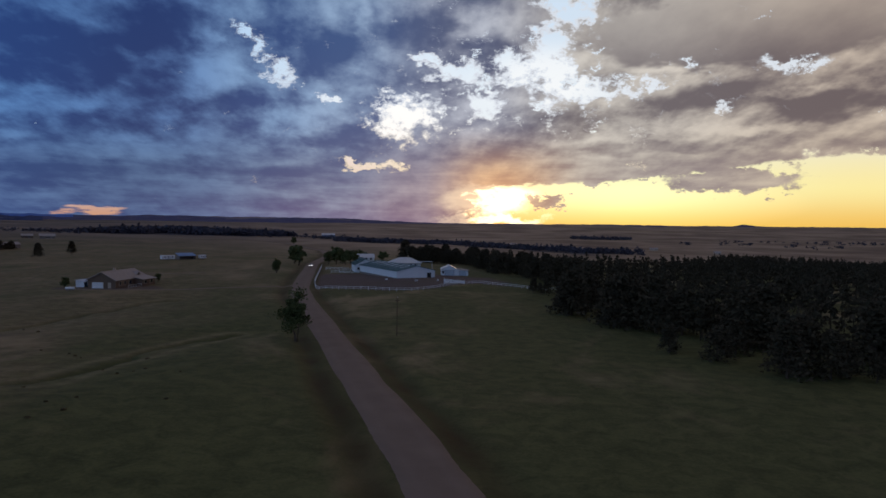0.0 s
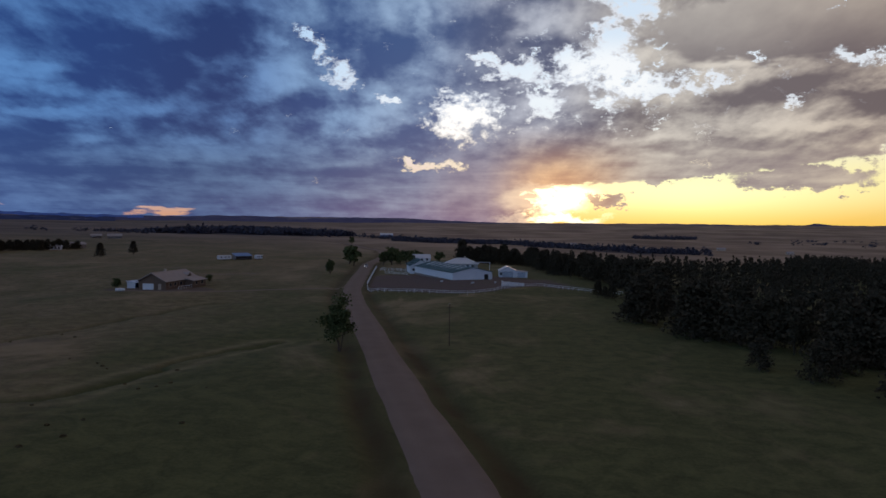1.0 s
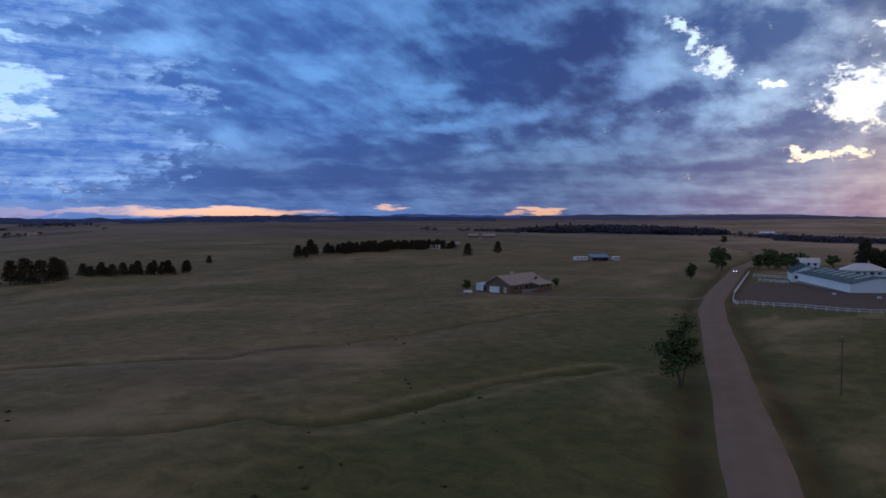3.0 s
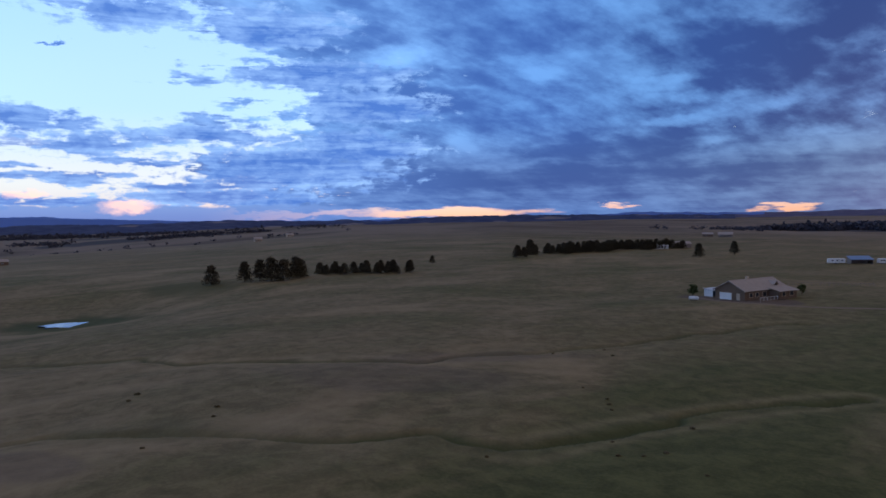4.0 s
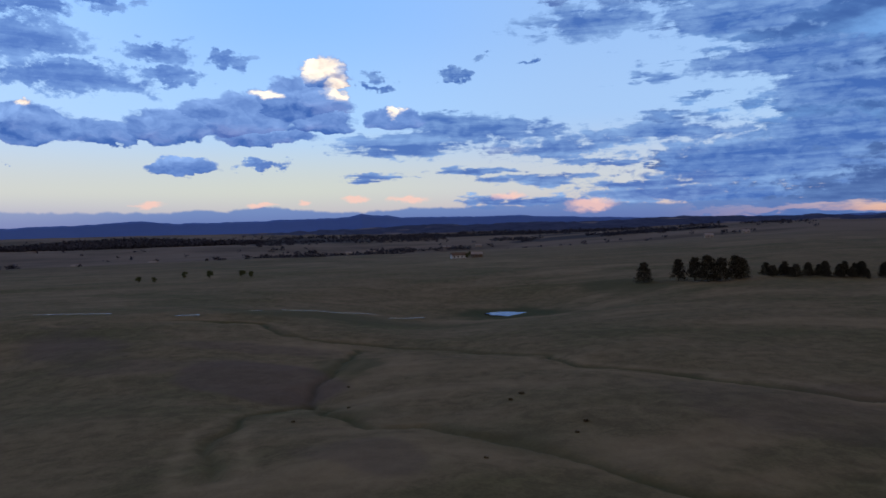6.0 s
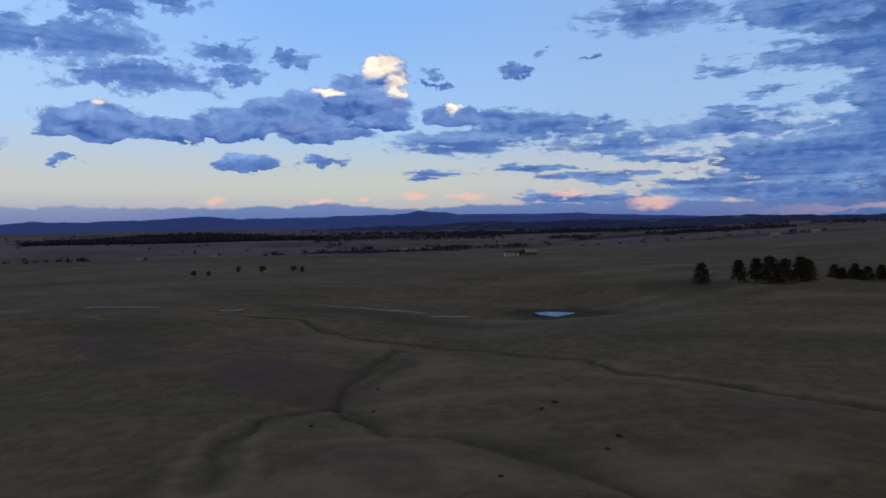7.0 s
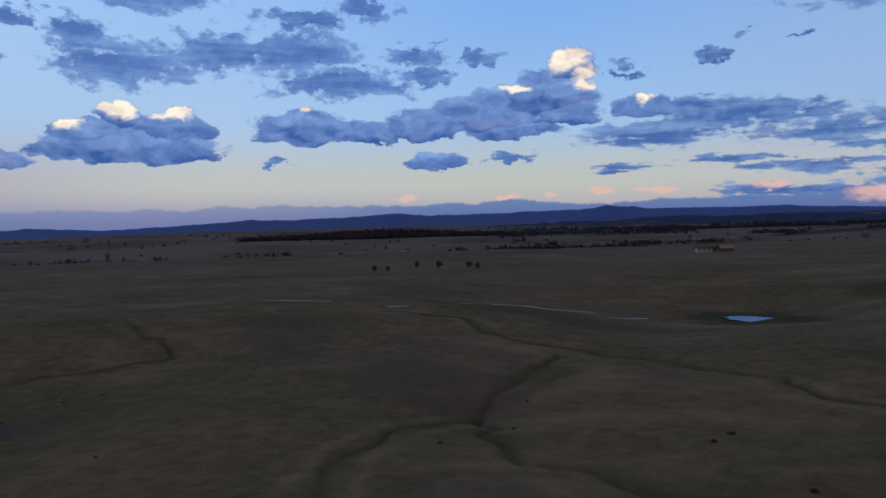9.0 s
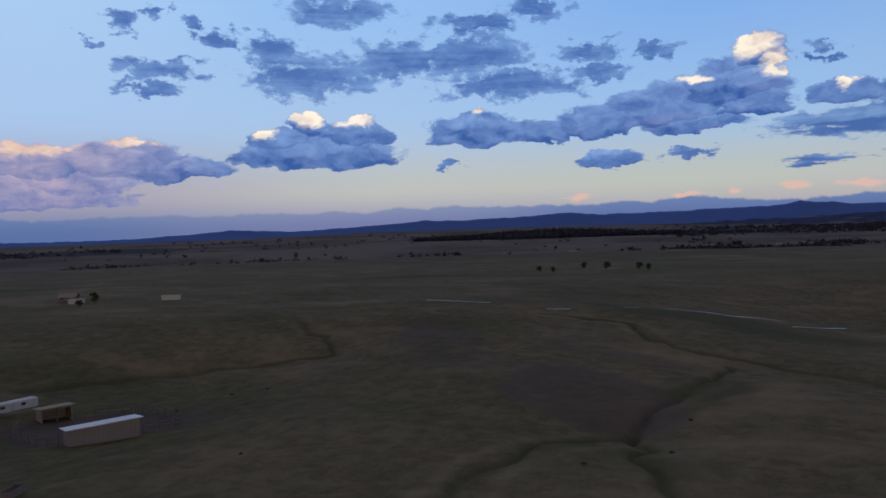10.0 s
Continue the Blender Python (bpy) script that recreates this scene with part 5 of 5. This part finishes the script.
# ---- things: the ranch house ----
def ranch_house():
    h = thing("ranch_house", -112.2, 240.3, 85, "brown wooden ranch house with grey shingle roof", "house", z=0.35)
    part("wall", Shape().gable(0, 21, 0, 10.0, -1.2, 3.0, 5.6).mesh("wall", BROWN_WALL), h)
    roof_pair(h, 0, 21, 0, 10.0, 3.0, 5.6, GREY_ROOF, 0.6, 0.18)
    part("side_wing", Shape().box(12.0, -3.2, -1.2, 21, 0, 2.6).mesh("side_wing", BROWN_WALL), h)
    part("wing_roof", Shape().slab((11.5, -3.9, 2.45), (21.5, -3.9, 2.45), (21.5, 0.6, 3.5), (11.5, 0.6, 3.5), 0.16).mesh("wing_roof", GREY_ROOF), h)
    facade(h, 0, 10.0, 270, [("garage_door", 1.6, 5.6, -0.3, 2.1, WHITE_PAINT, "white sectional garage door"), ("door", 7.4, 8.3, -0.2, 2.0, TAN_WALL, "")], TAN_WALL)
    facade(h, 0, 0, 0, [("window", 2.2, 3.6, 1.0, 2.2, GLASS, ""), ("window", 5.2, 6.6, 1.0, 2.2, GLASS, ""), ("window", 8.6, 10.4, 0.9, 2.3, GLASS, "")], TAN_WALL)
    facade(h, 0, -3.2, 0, [("window", 13.4, 15.0, 0.9, 2.2, GLASS, ""), ("window", 17.4, 19.2, 0.9, 2.2, GLASS, "")], TAN_WALL)
    d = part("dormer", Shape().gable(0, 2.0, -1.0, 1.0, 0, 0.9, 1.7).mesh("dormer", BROWN_WALL), h)
    d.matrix_basis = pose(17.0, 1.0, 3.3, 0, 0, 90)
    part("dormer_roof", Shape().slab((-0.2, -1.2, 0.75), (2.6, -1.2, 0.75), (2.6, 0, 1.85), (-0.2, 0, 1.85), 0.1).slab((-0.2, 0, 1.85), (2.6, 0, 1.85), (2.6, 1.2, 0.75), (-0.2, 1.2, 0.75), 0.1).mesh("dormer_roof", GREY_ROOF), d)
    part("dormer_window", Shape().box(-0.05, -0.5, 0.2, 0.0, 0.5, 0.85).mesh("dormer_window", GLASS), d)
    part("deck", Shape().box(3.0, -3.0, -0.5, 11.8, -0.02, 0.1).mesh("deck", GREY_WOOD), h)
    for k in range(6):
        part("baluster", Shape().box(3.0 + 1.72 * k, -2.98, 0.1, 3.1 + 1.72 * k, -2.88, 1.0).mesh("baluster", WHITE_PAINT), h)
    part("handrail", Shape().box(3.0, -3.02, 1.0, 11.8, -2.86, 1.1).mesh("handrail", WHITE_PAINT), h)
    part("chimney", Shape().box(9.4, 5.6, 4.6, 10.2, 6.4, 6.5).mesh("chimney", TAN_WALL), h)
    s = thing("garden_shed", -128.0, 245, 78, "small white shed with an open dark side", "shed", z=0.1)
    part("wall", Shape().box(0, -3.0, -0.6, 0.12, 3.0 - 2.6, 2.3).box(5.0, -3.0, -0.6, 5.12, 0.4, 2.3).box(0.12, 0.3, -0.6, 5.0, 0.42, 2.3).mesh("wall", WHITE_METAL), s)
    part("roof", Shape().slab((-0.3, -3.4, 2.32), (5.4, -3.4, 2.32), (5.4, 0.7, 2.75), (-0.3, 0.7, 2.75), 0.1).mesh("roof", PALE_ROOF), s)
    part("back_panel", Shape().box(0.12, -0.1, -0.6, 5.0, 0.0, 2.2).mesh("back_panel", BLUE_ROOF), s)
    part("floor", Shape().box(0.12, -3.0, -0.5, 5.0, -0.1, 0.02).mesh("floor", SOIL), s)
    t = thing("propane_tank", -122.6, 230.5, 20, "white rounded propane tank on short legs", "tank")
    body = Shape()
    prof = ((-1.5, 0.05), (-1.42, 0.3), (-1.2, 0.46), (-0.9, 0.5), (0.9, 0.5), (1.2, 0.46), (1.42, 0.3), (1.5, 0.05))
    n = 14
    for x, r in prof:
        body.v += [(x, r * math.cos(2 * math.pi * i / n), 0.85 + r * math.sin(2 * math.pi * i / n)) for i in range(n)]
    body.f += [[k * n + i, k * n + (i + 1) % n, (k + 1) * n + (i + 1) % n, (k + 1) * n + i] for k in range(len(prof) - 1) for i in range(n)]
    part("tank", body.mesh("tank", WHITE_PAINT), t)
    for x in (-0.9, 0.9):
        part("leg", Shape().box(x - 0.08, -0.3, -0.2, x + 0.08, 0.3, 0.42).mesh("leg", GREY_WOOD), t)
    part("valve_dome", Shape().rod((0, 0, 1.3), (0, 0, 1.5), 0.18, 0.14).mesh("valve_dome", WHITE_PAINT), t)


def camper(x, y, turn, length, label, name="camper_trailer", group="trailers by the loafing shed", size=1.0):
    c = thing(name, x, y, turn, label, "trailer", group)
    body = Shape()
    sec = ((-1.15, 0.55), (1.15, 0.55), (1.15, 2.6), (0.9, 2.85), (-0.9, 2.85), (-1.15, 2.6))
    for xx, s in ((0, 0.9), (0.35, 1.0), (length - 0.35, 1.0), (length, 0.9)):
        body.v += [(xx, p[0] * s, 1.7 + (p[1] - 1.7) * s) for p in sec]
    body.f += [[k * 6 + i, k * 6 + (i + 1) % 6, (k + 1) * 6 + (i + 1) % 6, (k + 1) * 6 + i] for k in range(3) for i in range(6)] + [[5, 4, 3, 2, 1, 0], [18, 19, 20, 21, 22, 23]]
    part("body", body.mesh("body", WHITE_PAINT), c)
    for k in range(3):
        a = length * (0.2 + 0.28 * k)
        part("window", Shape().box(a, -1.18, 1.5, a + 0.9, -1.14, 2.15).mesh("window", GLASS), c)
    part("door", Shape().box(length * 0.62, -1.19, 0.7, length * 0.62 + 0.65, -1.15, 2.4).mesh("door", PALE_ROOF), c)
    for xx in (length * 0.45, length * 0.45 + 0.85):
        for side in (-1.1, 0.88):
            wheel = part("wheel", Shape().rod((xx, side, 0.33), (xx, side + 0.22, 0.33), 0.34, 0.34, 14).mesh("wheel", RUBBER), c)
            part("rim", Shape().rod((xx, side - 0.01, 0.33), (xx, side + 0.23, 0.33), 0.17, 0.17, 10).mesh("rim", PALE_ROOF), wheel)
    c.scale = (size, size, size * (0.8 if size < 1 else 1.0))
    part("hitch", Shape().rod((-1.2, 0, 0.5), (0.2, 0, 0.6), 0.06, 0.06).rod((-1.0, 0, 0.5), (-1.0, 0, 0.0), 0.04, 0.04).mesh("hitch", RUBBER), c)
    return c


def loafing_shed(name, x, y, turn, length, deep, front, back, wall, roof, label, bays=3, open_front=True, z=None):
    """A shed with a single slope; its open or boarded front runs along its x and looks along -y."""
    s = thing(name, x, y, turn, label, "shed", z=z)
    t = 0.12
    part("back_wall", Shape().box(0, deep - t, -1.0, length, deep, back).mesh("back_wall", wall), s)
    for a in (0, length - t):
        part("end_wall", Shape().add([(a, 0, -1), (a + t, 0, -1), (a + t, deep - t, -1), (a, deep - t, -1), (a, 0, front), (a + t, 0, front), (a + t, deep - t, back), (a, deep - t, back)],
             [(3, 2, 1, 0), (4, 5, 6, 7), (0, 1, 5, 4), (1, 2, 6, 5), (2, 3, 7, 6), (3, 0, 4, 7)]).mesh("end_wall", wall), s)
    if open_front:
        for k in range(1, bays):
            part("post", Shape().box(length * k / bays - 0.09, 0, -0.6, length * k / bays + 0.09, 0.18, front).mesh("post", GREY_WOOD), s)
        part("header", Shape().box(0.12, 0, front - 0.35, length - 0.12, 0.1, front).mesh("header", wall), s)
    else:
        for k in range(int(length / 0.6)):
            part("panel", Shape().box(0.12 + k * (length - 0.24) / int(length / 0.6) + 0.012, 0, -0.8, 0.12 + (k + 1) * (length - 0.24) / int(length / 0.6) - 0.012, 0.06, front).mesh("panel", wall), s)
    part("roof", Shape().slab((-0.4, -0.5, front + 0.14), (length + 0.4, -0.5, front + 0.14), (length + 0.4, deep + 0.4, back + 0.14), (-0.4, deep + 0.4, back + 0.14), 0.12).mesh("roof", roof), s)
    return s


ranch_house()
loafing_shed("loafing_shed", -163.0, 434.0, 45, 10.5, 5.5, 2.2, 3.9, GREY_WOOD, BLUE_ROOF, "open loafing shed with a blue metal roof")
camper(-172.0, 427.5, 40, 8.2, "long white camper trailer parked by the shed")
camper(-155.0, 445.5, 46, 4.6, "short white camper trailer parked by the shed")
rail_fence("garden_fence", [(-128, 298), (-118, 310), (-109, 322)], 1.6, 1.1, GREY_WOOD, "row of weathered garden stakes with wire rail", (0.9,), 0.05)


# ---- things: sheds and corral on the low pasture ----
loafing_shed("long_shed", -85.3, -23.9, 162, 9.0, 3.2, 2.2, 1.75, PALE_TAN, SKY_SHEEN_ROOF, "long low tan shed with a pale metal roof", open_front=False)
loafing_shed("open_shed", -94.8, -48.6, 168, 4.6, 3.0, 2.2, 1.8, TAN_WALL, TAN_WALL, "small open-fronted tan stock shed", bays=2)
camper(-86.5, -57.0, 178, 14.5, "long white stock trailer with small dark windows", "stock_trailer", "", 0.8)
rail_fence("corral_fence", [(-95, -22), (-98, -20.5), (-103, -24.5), (-107, -34), (-107.5, -43), (-102, -48)], 2.2, 1.5, GREY_WOOD, "grey pipe corral panels round trampled soil", (0.4, 0.9, 1.4), 0.05)
rail_fence("corral_fence", [(-90.5, -47), (-86, -40), (-84.5, -31), (-85.5, -26)], 2.2, 1.5, GREY_WOOD, "grey pipe corral panels round trampled soil", (0.4, 0.9, 1.4), 0.05)
feeder = thing("hay_feeder", -69.5, -5.4, 30, "grey wooden hay feeder in the pasture", "feeder")
part("crib", Shape().box(0, 0, 0.4, 2.4, 0.08, 1.1).box(0, 1.1, 0.4, 2.4, 1.18, 1.1).box(0, 0.08, 0.4, 0.08, 1.1, 1.1).box(2.32, 0.08, 0.4, 2.4, 1.1, 1.1).mesh("crib", GREY_WOOD), feeder)
for x in (0.1, 2.2):
    for y in (0.08, 1.0):
        part("leg", Shape().box(x, y, -0.2, x + 0.1, y + 0.1, 1.3).mesh("leg", GREY_WOOD), feeder)


def plain_house(x, y, turn, w, d, eave, ridge, wall, roof, label, name="farmhouse", windows=3):
    h = thing(name, x, y, turn, label, "house" if "house" in name else "barn")
    part("wall", Shape().gable(-w / 2, w / 2, -d / 2, d / 2, -1.5, eave, ridge).mesh("wall", wall), h)
    roof_pair(h, -w / 2, w / 2, -d / 2, d / 2, eave, ridge, roof, 0.5)
    facade(h, 0, -d / 2, 0, [("window", -w * 0.4 + k * w * 0.8 / windows, -w * 0.4 + k * w * 0.8 / windows + 1.4, 0.9, 2.2, GLASS, "") for k in range(windows)], WHITE_PAINT)
    return h


plain_house(-327, 503, 60, 9, 5, 2.6, 3.6, WHITE_PAINT, PALE_ROOF, "low white house beside the pine windbreak", "farmhouse")
plain_house(-332, 534, 60, 16, 8, 2.8, 4.4, GREY_WOOD, GREY_ROOF, "low grey house beside the pine windbreak", "farmhouse")
plain_house(-466, 826, 30, 16, 9, 3.2, 5.6, GREY_WOOD, GREY_ROOF, "wide grey house with pale roof on the plain", "farmhouse", 5)
plain_house(-495, 835, 30, 12, 8, 3.0, 5.0, BROWN_WALL, GREY_ROOF, "brown outbuilding on the plain", "outbuilding")
plain_house(-270, 1650, 10, 30, 16, 6.0, 9.5, BLUE_ROOF, PALE_ROOF, "big blue hay barn with pale roof", "hay_barn", 2)
plain_house(-674, 89, 100, 14, 8, 3.0, 5.2, WHITE_PAINT, BROWN_WALL, "small white house with brown roof in the valley", "farmhouse")
plain_house(-672, 106, 95, 10, 7, 3.0, 4.8, BROWN_WALL, GREY_ROOF, "brown stable beside the valley house", "outbuilding", 2)
for x, y, w in ((-1780, 110, 18), (-1775, 190, 14), (-1640, -120, 14), (-900, 420, 10), (-1250, -420, 14), (-1180, -520, 13), (-1100, 560, 11)):
    plain_house(x, y, 80, w, 8, 3.2, 5.6, TAN_WALL, GREY_ROOF, "distant pale farmhouse in the valley", "farmhouse")
for x, y, w in ((150, 1500, 22), (420, 1400, 26), (520, 1330, 20), (-640, 1750, 24), (-800, 1900, 22)):
    plain_house(x, y, 0, w * 0.6, 8, 3.2, 5.6, TAN_WALL, GREY_ROOF, "distant pale farmhouse on the plain", "farmhouse")
loafing_shed("white_shed", -205, -170, 127, 6.5, 3.0, 1.9, 1.6, WHITE_METAL, SKY_SHEEN_ROOF, "long white metal shed out on the pasture", open_front=False)
loafing_shed("white_shed", -183, -196, 127, 5.0, 3.0, 1.9, 1.6, WHITE_METAL, SKY_SHEEN_ROOF, "short white metal shed out on the pasture", open_front=False)
plain_house(-188, -204, 127, 6, 4, 2.0, 3.2, GREY_WOOD, GREY_ROOF, "low grey barn behind the pasture sheds", "outbuilding", 2)


# ---- things: the car on the road ----
def pickup():
    c = thing("pickup_truck", -74.6, 398, 276, "silver pickup truck with its headlamps on", "car", z=hz(-74.6, 398) + 0.16)
    body = Shape().box(-2.7, -0.95, 0.45, 2.7, 0.95, 1.05)
    part("body", body.mesh("body", CAR_PAINT), c)
    cab = Shape().add([(-0.9, -0.9, 1.05), (1.3, -0.9, 1.05), (1.3, 0.9, 1.05), (-0.9, 0.9, 1.05), (-0.6, -0.75, 1.75), (0.7, -0.75, 1.75), (0.7, 0.75, 1.75), (-0.6, 0.75, 1.75)],
                      [(4, 5, 6, 7), (0, 1, 5, 4), (1, 2, 6, 5), (2, 3, 7, 6), (3, 0, 4, 7)])
    part("cab", cab.mesh("cab", CAR_PAINT), c)
    part("windscreen", Shape().slab((1.26, -0.74, 1.12), (1.26, 0.74, 1.12), (0.76, 0.66, 1.7), (0.76, -0.66, 1.7), 0.03).mesh("windscreen", GLASS), c).location = (0.05, 0, 0.02)
    for x in (-1.7, 1.7):
        for y in (-0.98, 0.74):
            w = part("wheel", Shape().rod((x, y, 0.38), (x, y + 0.24, 0.38), 0.38, 0.38, 14).mesh("wheel", RUBBER), c)
            part("rim", Shape().rod((x, y - 0.01, 0.38), (x, y + 0.25, 0.38), 0.2, 0.2, 10).mesh("rim", PALE_ROOF), w)
    lamp, tree, bsdf, _ = material("headlamp", 0.2)
    bsdf.inputs["Emission Color"].default_value, bsdf.inputs["Emission Strength"].default_value = (1, 0.93, 0.82, 1), 3.5
    for y in (-0.85, 0.5):
        part("headlamp", Shape().box(2.7, y, 0.66, 2.74, y + 0.35, 0.88).mesh("headlamp", lamp), c)
    part("bumper", Shape().box(2.7, -0.9, 0.4, 2.82, 0.9, 0.6).mesh("bumper", PALE_ROOF), c)


pickup()

# ---- broadleaf trees and shrubs ----
rngb = np.random.default_rng(21)
main = tree_thing("roadside_tree", "broad", rngb, 9.6, 2.7, 2600, "tall lopsided green tree with bare low stems", "tree", 0.27, 0.34)
main.matrix_basis = at_ground(-29.6, 141, 30)
for ox, oy, oz in ((2.0, 0.6, 4.4), (-1.6, -1.2, 3.4), (0.6, 1.9, 6.0), (-2.1, 0.8, 5.6), (0.4, -0.6, 9.6)):
    v, f = cards(rngb, np.array([ox, oy, oz]) + rngb.normal(size=(260, 3)) * (0.75, 0.75, 0.6), 0.24)
    part("bough", mesh_of("bough", v, f, LEAVES), main)
part("second_stem", Shape().rod((0.3, 0, -0.4), (0.9, 0.3, 3.4), 0.13, 0.09).rod((0.9, 0.3, 3.4), (1.1, 0.8, 5.6), 0.09, 0.04).mesh("second_stem", BARK), main)
broads = [tree_thing("broadleaf_tree", "broad", rngb, 10.0, w, 900, "dark green broadleaf tree with a rounded crown", "tree", 0.5, 0.2) for w in (4.0, 3.3, 4.6)]
plant(broads, [(-86, 418, 12), (-91, 430, 12), (-94, 448, 11), (-70, 428, 9), (-66, 434, 10.5), (-63, 440, 9), (-59, 446, 9.5), (-55, 452, 9), (-51, 450, 8), (-60, 430, 7.5), (-54, 432, 7), (-72, 470, 11), (-40, 470, 8), (-56, 475, 9), (-66, 452, 10)], "trees round the farm")
plant(broads, [(-80, 337, 6.5), (-83, 350, 7.0), (-35.5, 168, 4.4), (-131, 243, 4.2), (-109, 268, 3.6), (-203, 955, 11)], "lone trees by the road and house")
plant(broads, [(-401, -100, 4.0), (-397, -90, 3.6), (-439, -88, 4.6), (-417, -66, 5.0), (-415, -47, 4.6), (-415, -42, 4.0), (-686, 100, 6), (-660, 96, 5), (-190, -190, 4.5), (-178, -180, 3)], "small trees in the valley")
drop_template(broads)


def shrub_forms():
    out = []
    for k in range(3):
        g = np.random.default_rng(40 + k)
        d = g.normal(size=(170, 3))
        d /= np.linalg.norm(d, axis=1, keepdims=True)
        c = d * (0.5 + 0.5 * g.random((170, 1))) * (1.0, 0.8, 0.45) + (0, 0, 0.3)
        c[:, 2] = np.abs(c[:, 2])
        v, f = cards(g, c, 0.22)
        out.append(mesh_of("leaves", v, f, SHRUB))
    return out


SHRUBS = shrub_forms()


def shrub(x, y, size, group):
    s = thing("shrub", x, y, 0, "low dark shrub in dry pasture grass", "shrub", group)
    ob = part("leaves", SHRUBS[int(abs(x * 7 + y * 3)) % 3], s)
    ob.matrix_basis = pose(0, 0, 0, 0, 0, (x * 37) % 360) @ Matrix.Diagonal((size, size, size * 0.8, 1))
    part("stem", Shape().rod((0, 0, -0.2), (0.05, 0, 0.3 * size), 0.05, 0.02, 5).mesh("stem", BARK), s)


for x, y, s in ((-45, 106, 1.3), (-51, 105, 1.0), (-47, 101, 1.1), (-44, 74, 1.2), (-42.3, 78, 1.4), (-46, 81, 1.2), (-44, 84, 1.0), (-49.6, 117.6, 1.4), (-85, 147, 1.5), (-91, 152, 1.3), (-45.5, 103, 0.9), (-38.6, 103, 0.8), (-95, 142, 1.2),
                (-87, 75, 1.2), (-65, 45, 0.9), (-107, 70, 1.5), (-113, 47, 1.3), (-88, 6, 1.0), (-102, 41, 1.2), (-130.6, 45, 1.3), (-123, -36, 1.4), (-127, -31, 1.2), (-110.5, 72, 1.8), (-91.5, 77, 1.5), (-110, -35, 1.7),
                (-62, 118, 1.3), (-64, 120, 1.1), (-60, 116, 1.0), (-70, 122, 1.0), (-34, 86, 1.2), (-54, 90, 1.0), (-76, 64, 1.0)):
    shrub(x, y, s * 0.27, "shrubs on the pasture")


# ---- water ----
def water(name, cx, cy, rx, ry, turn, label, level, seed):
    """A still sheet of water with a wandering rim."""
    n = 60
    a = np.linspace(0, 2 * math.pi, n, endpoint=False)
    k = 1 + 0.22 * swell(np.cos(a) * 3 + 9, np.sin(a) * 3 + 9, 1.0, seed) + 0.12 * swell(np.cos(a) * 8 + 9, np.sin(a) * 8 + 9, 1.0, seed + 1)
    c, s = math.cos(radians(turn)), math.sin(radians(turn))
    u, v = rx * k * np.cos(a), ry * k * np.sin(a)
    ring = np.stack([cx + u * c - v * s, cy + u * s + v * c, np.full(n, level)], -1)
    me = mesh_of(name, np.concatenate([ring, ring - (0, 0, 0.6), [[cx, cy, level]]]), [(i, (i + 1) % n, 2 * n) for i in range(n)] + [(n + i, n + (i + 1) % n, (i + 1) % n, i) for i in range(n)], WATER)
    return tagged(new(name, me), label, "water", kind="structure")


water("water_pond", -267, 90, 9.5, 6.0, 75, "small still stock pond reflecting the sky", hz(-267, 90) + 0.15, 71)
for line in ([(-254, 8), (-254, 18), (-255, 27), (-258, 34), (-261, 41)], [(-223, -17), (-226, -10)], [(-225, -60), (-226, -48), (-226, -37)], [(-248, -2), (-251, 3)], [(-250, 45), (-256, 52), (-262, 58)]):
    ribbon("water_stream", line, 0.45, 0.03, WATER, "thin strip of open water along the creek", "water", 1.0)
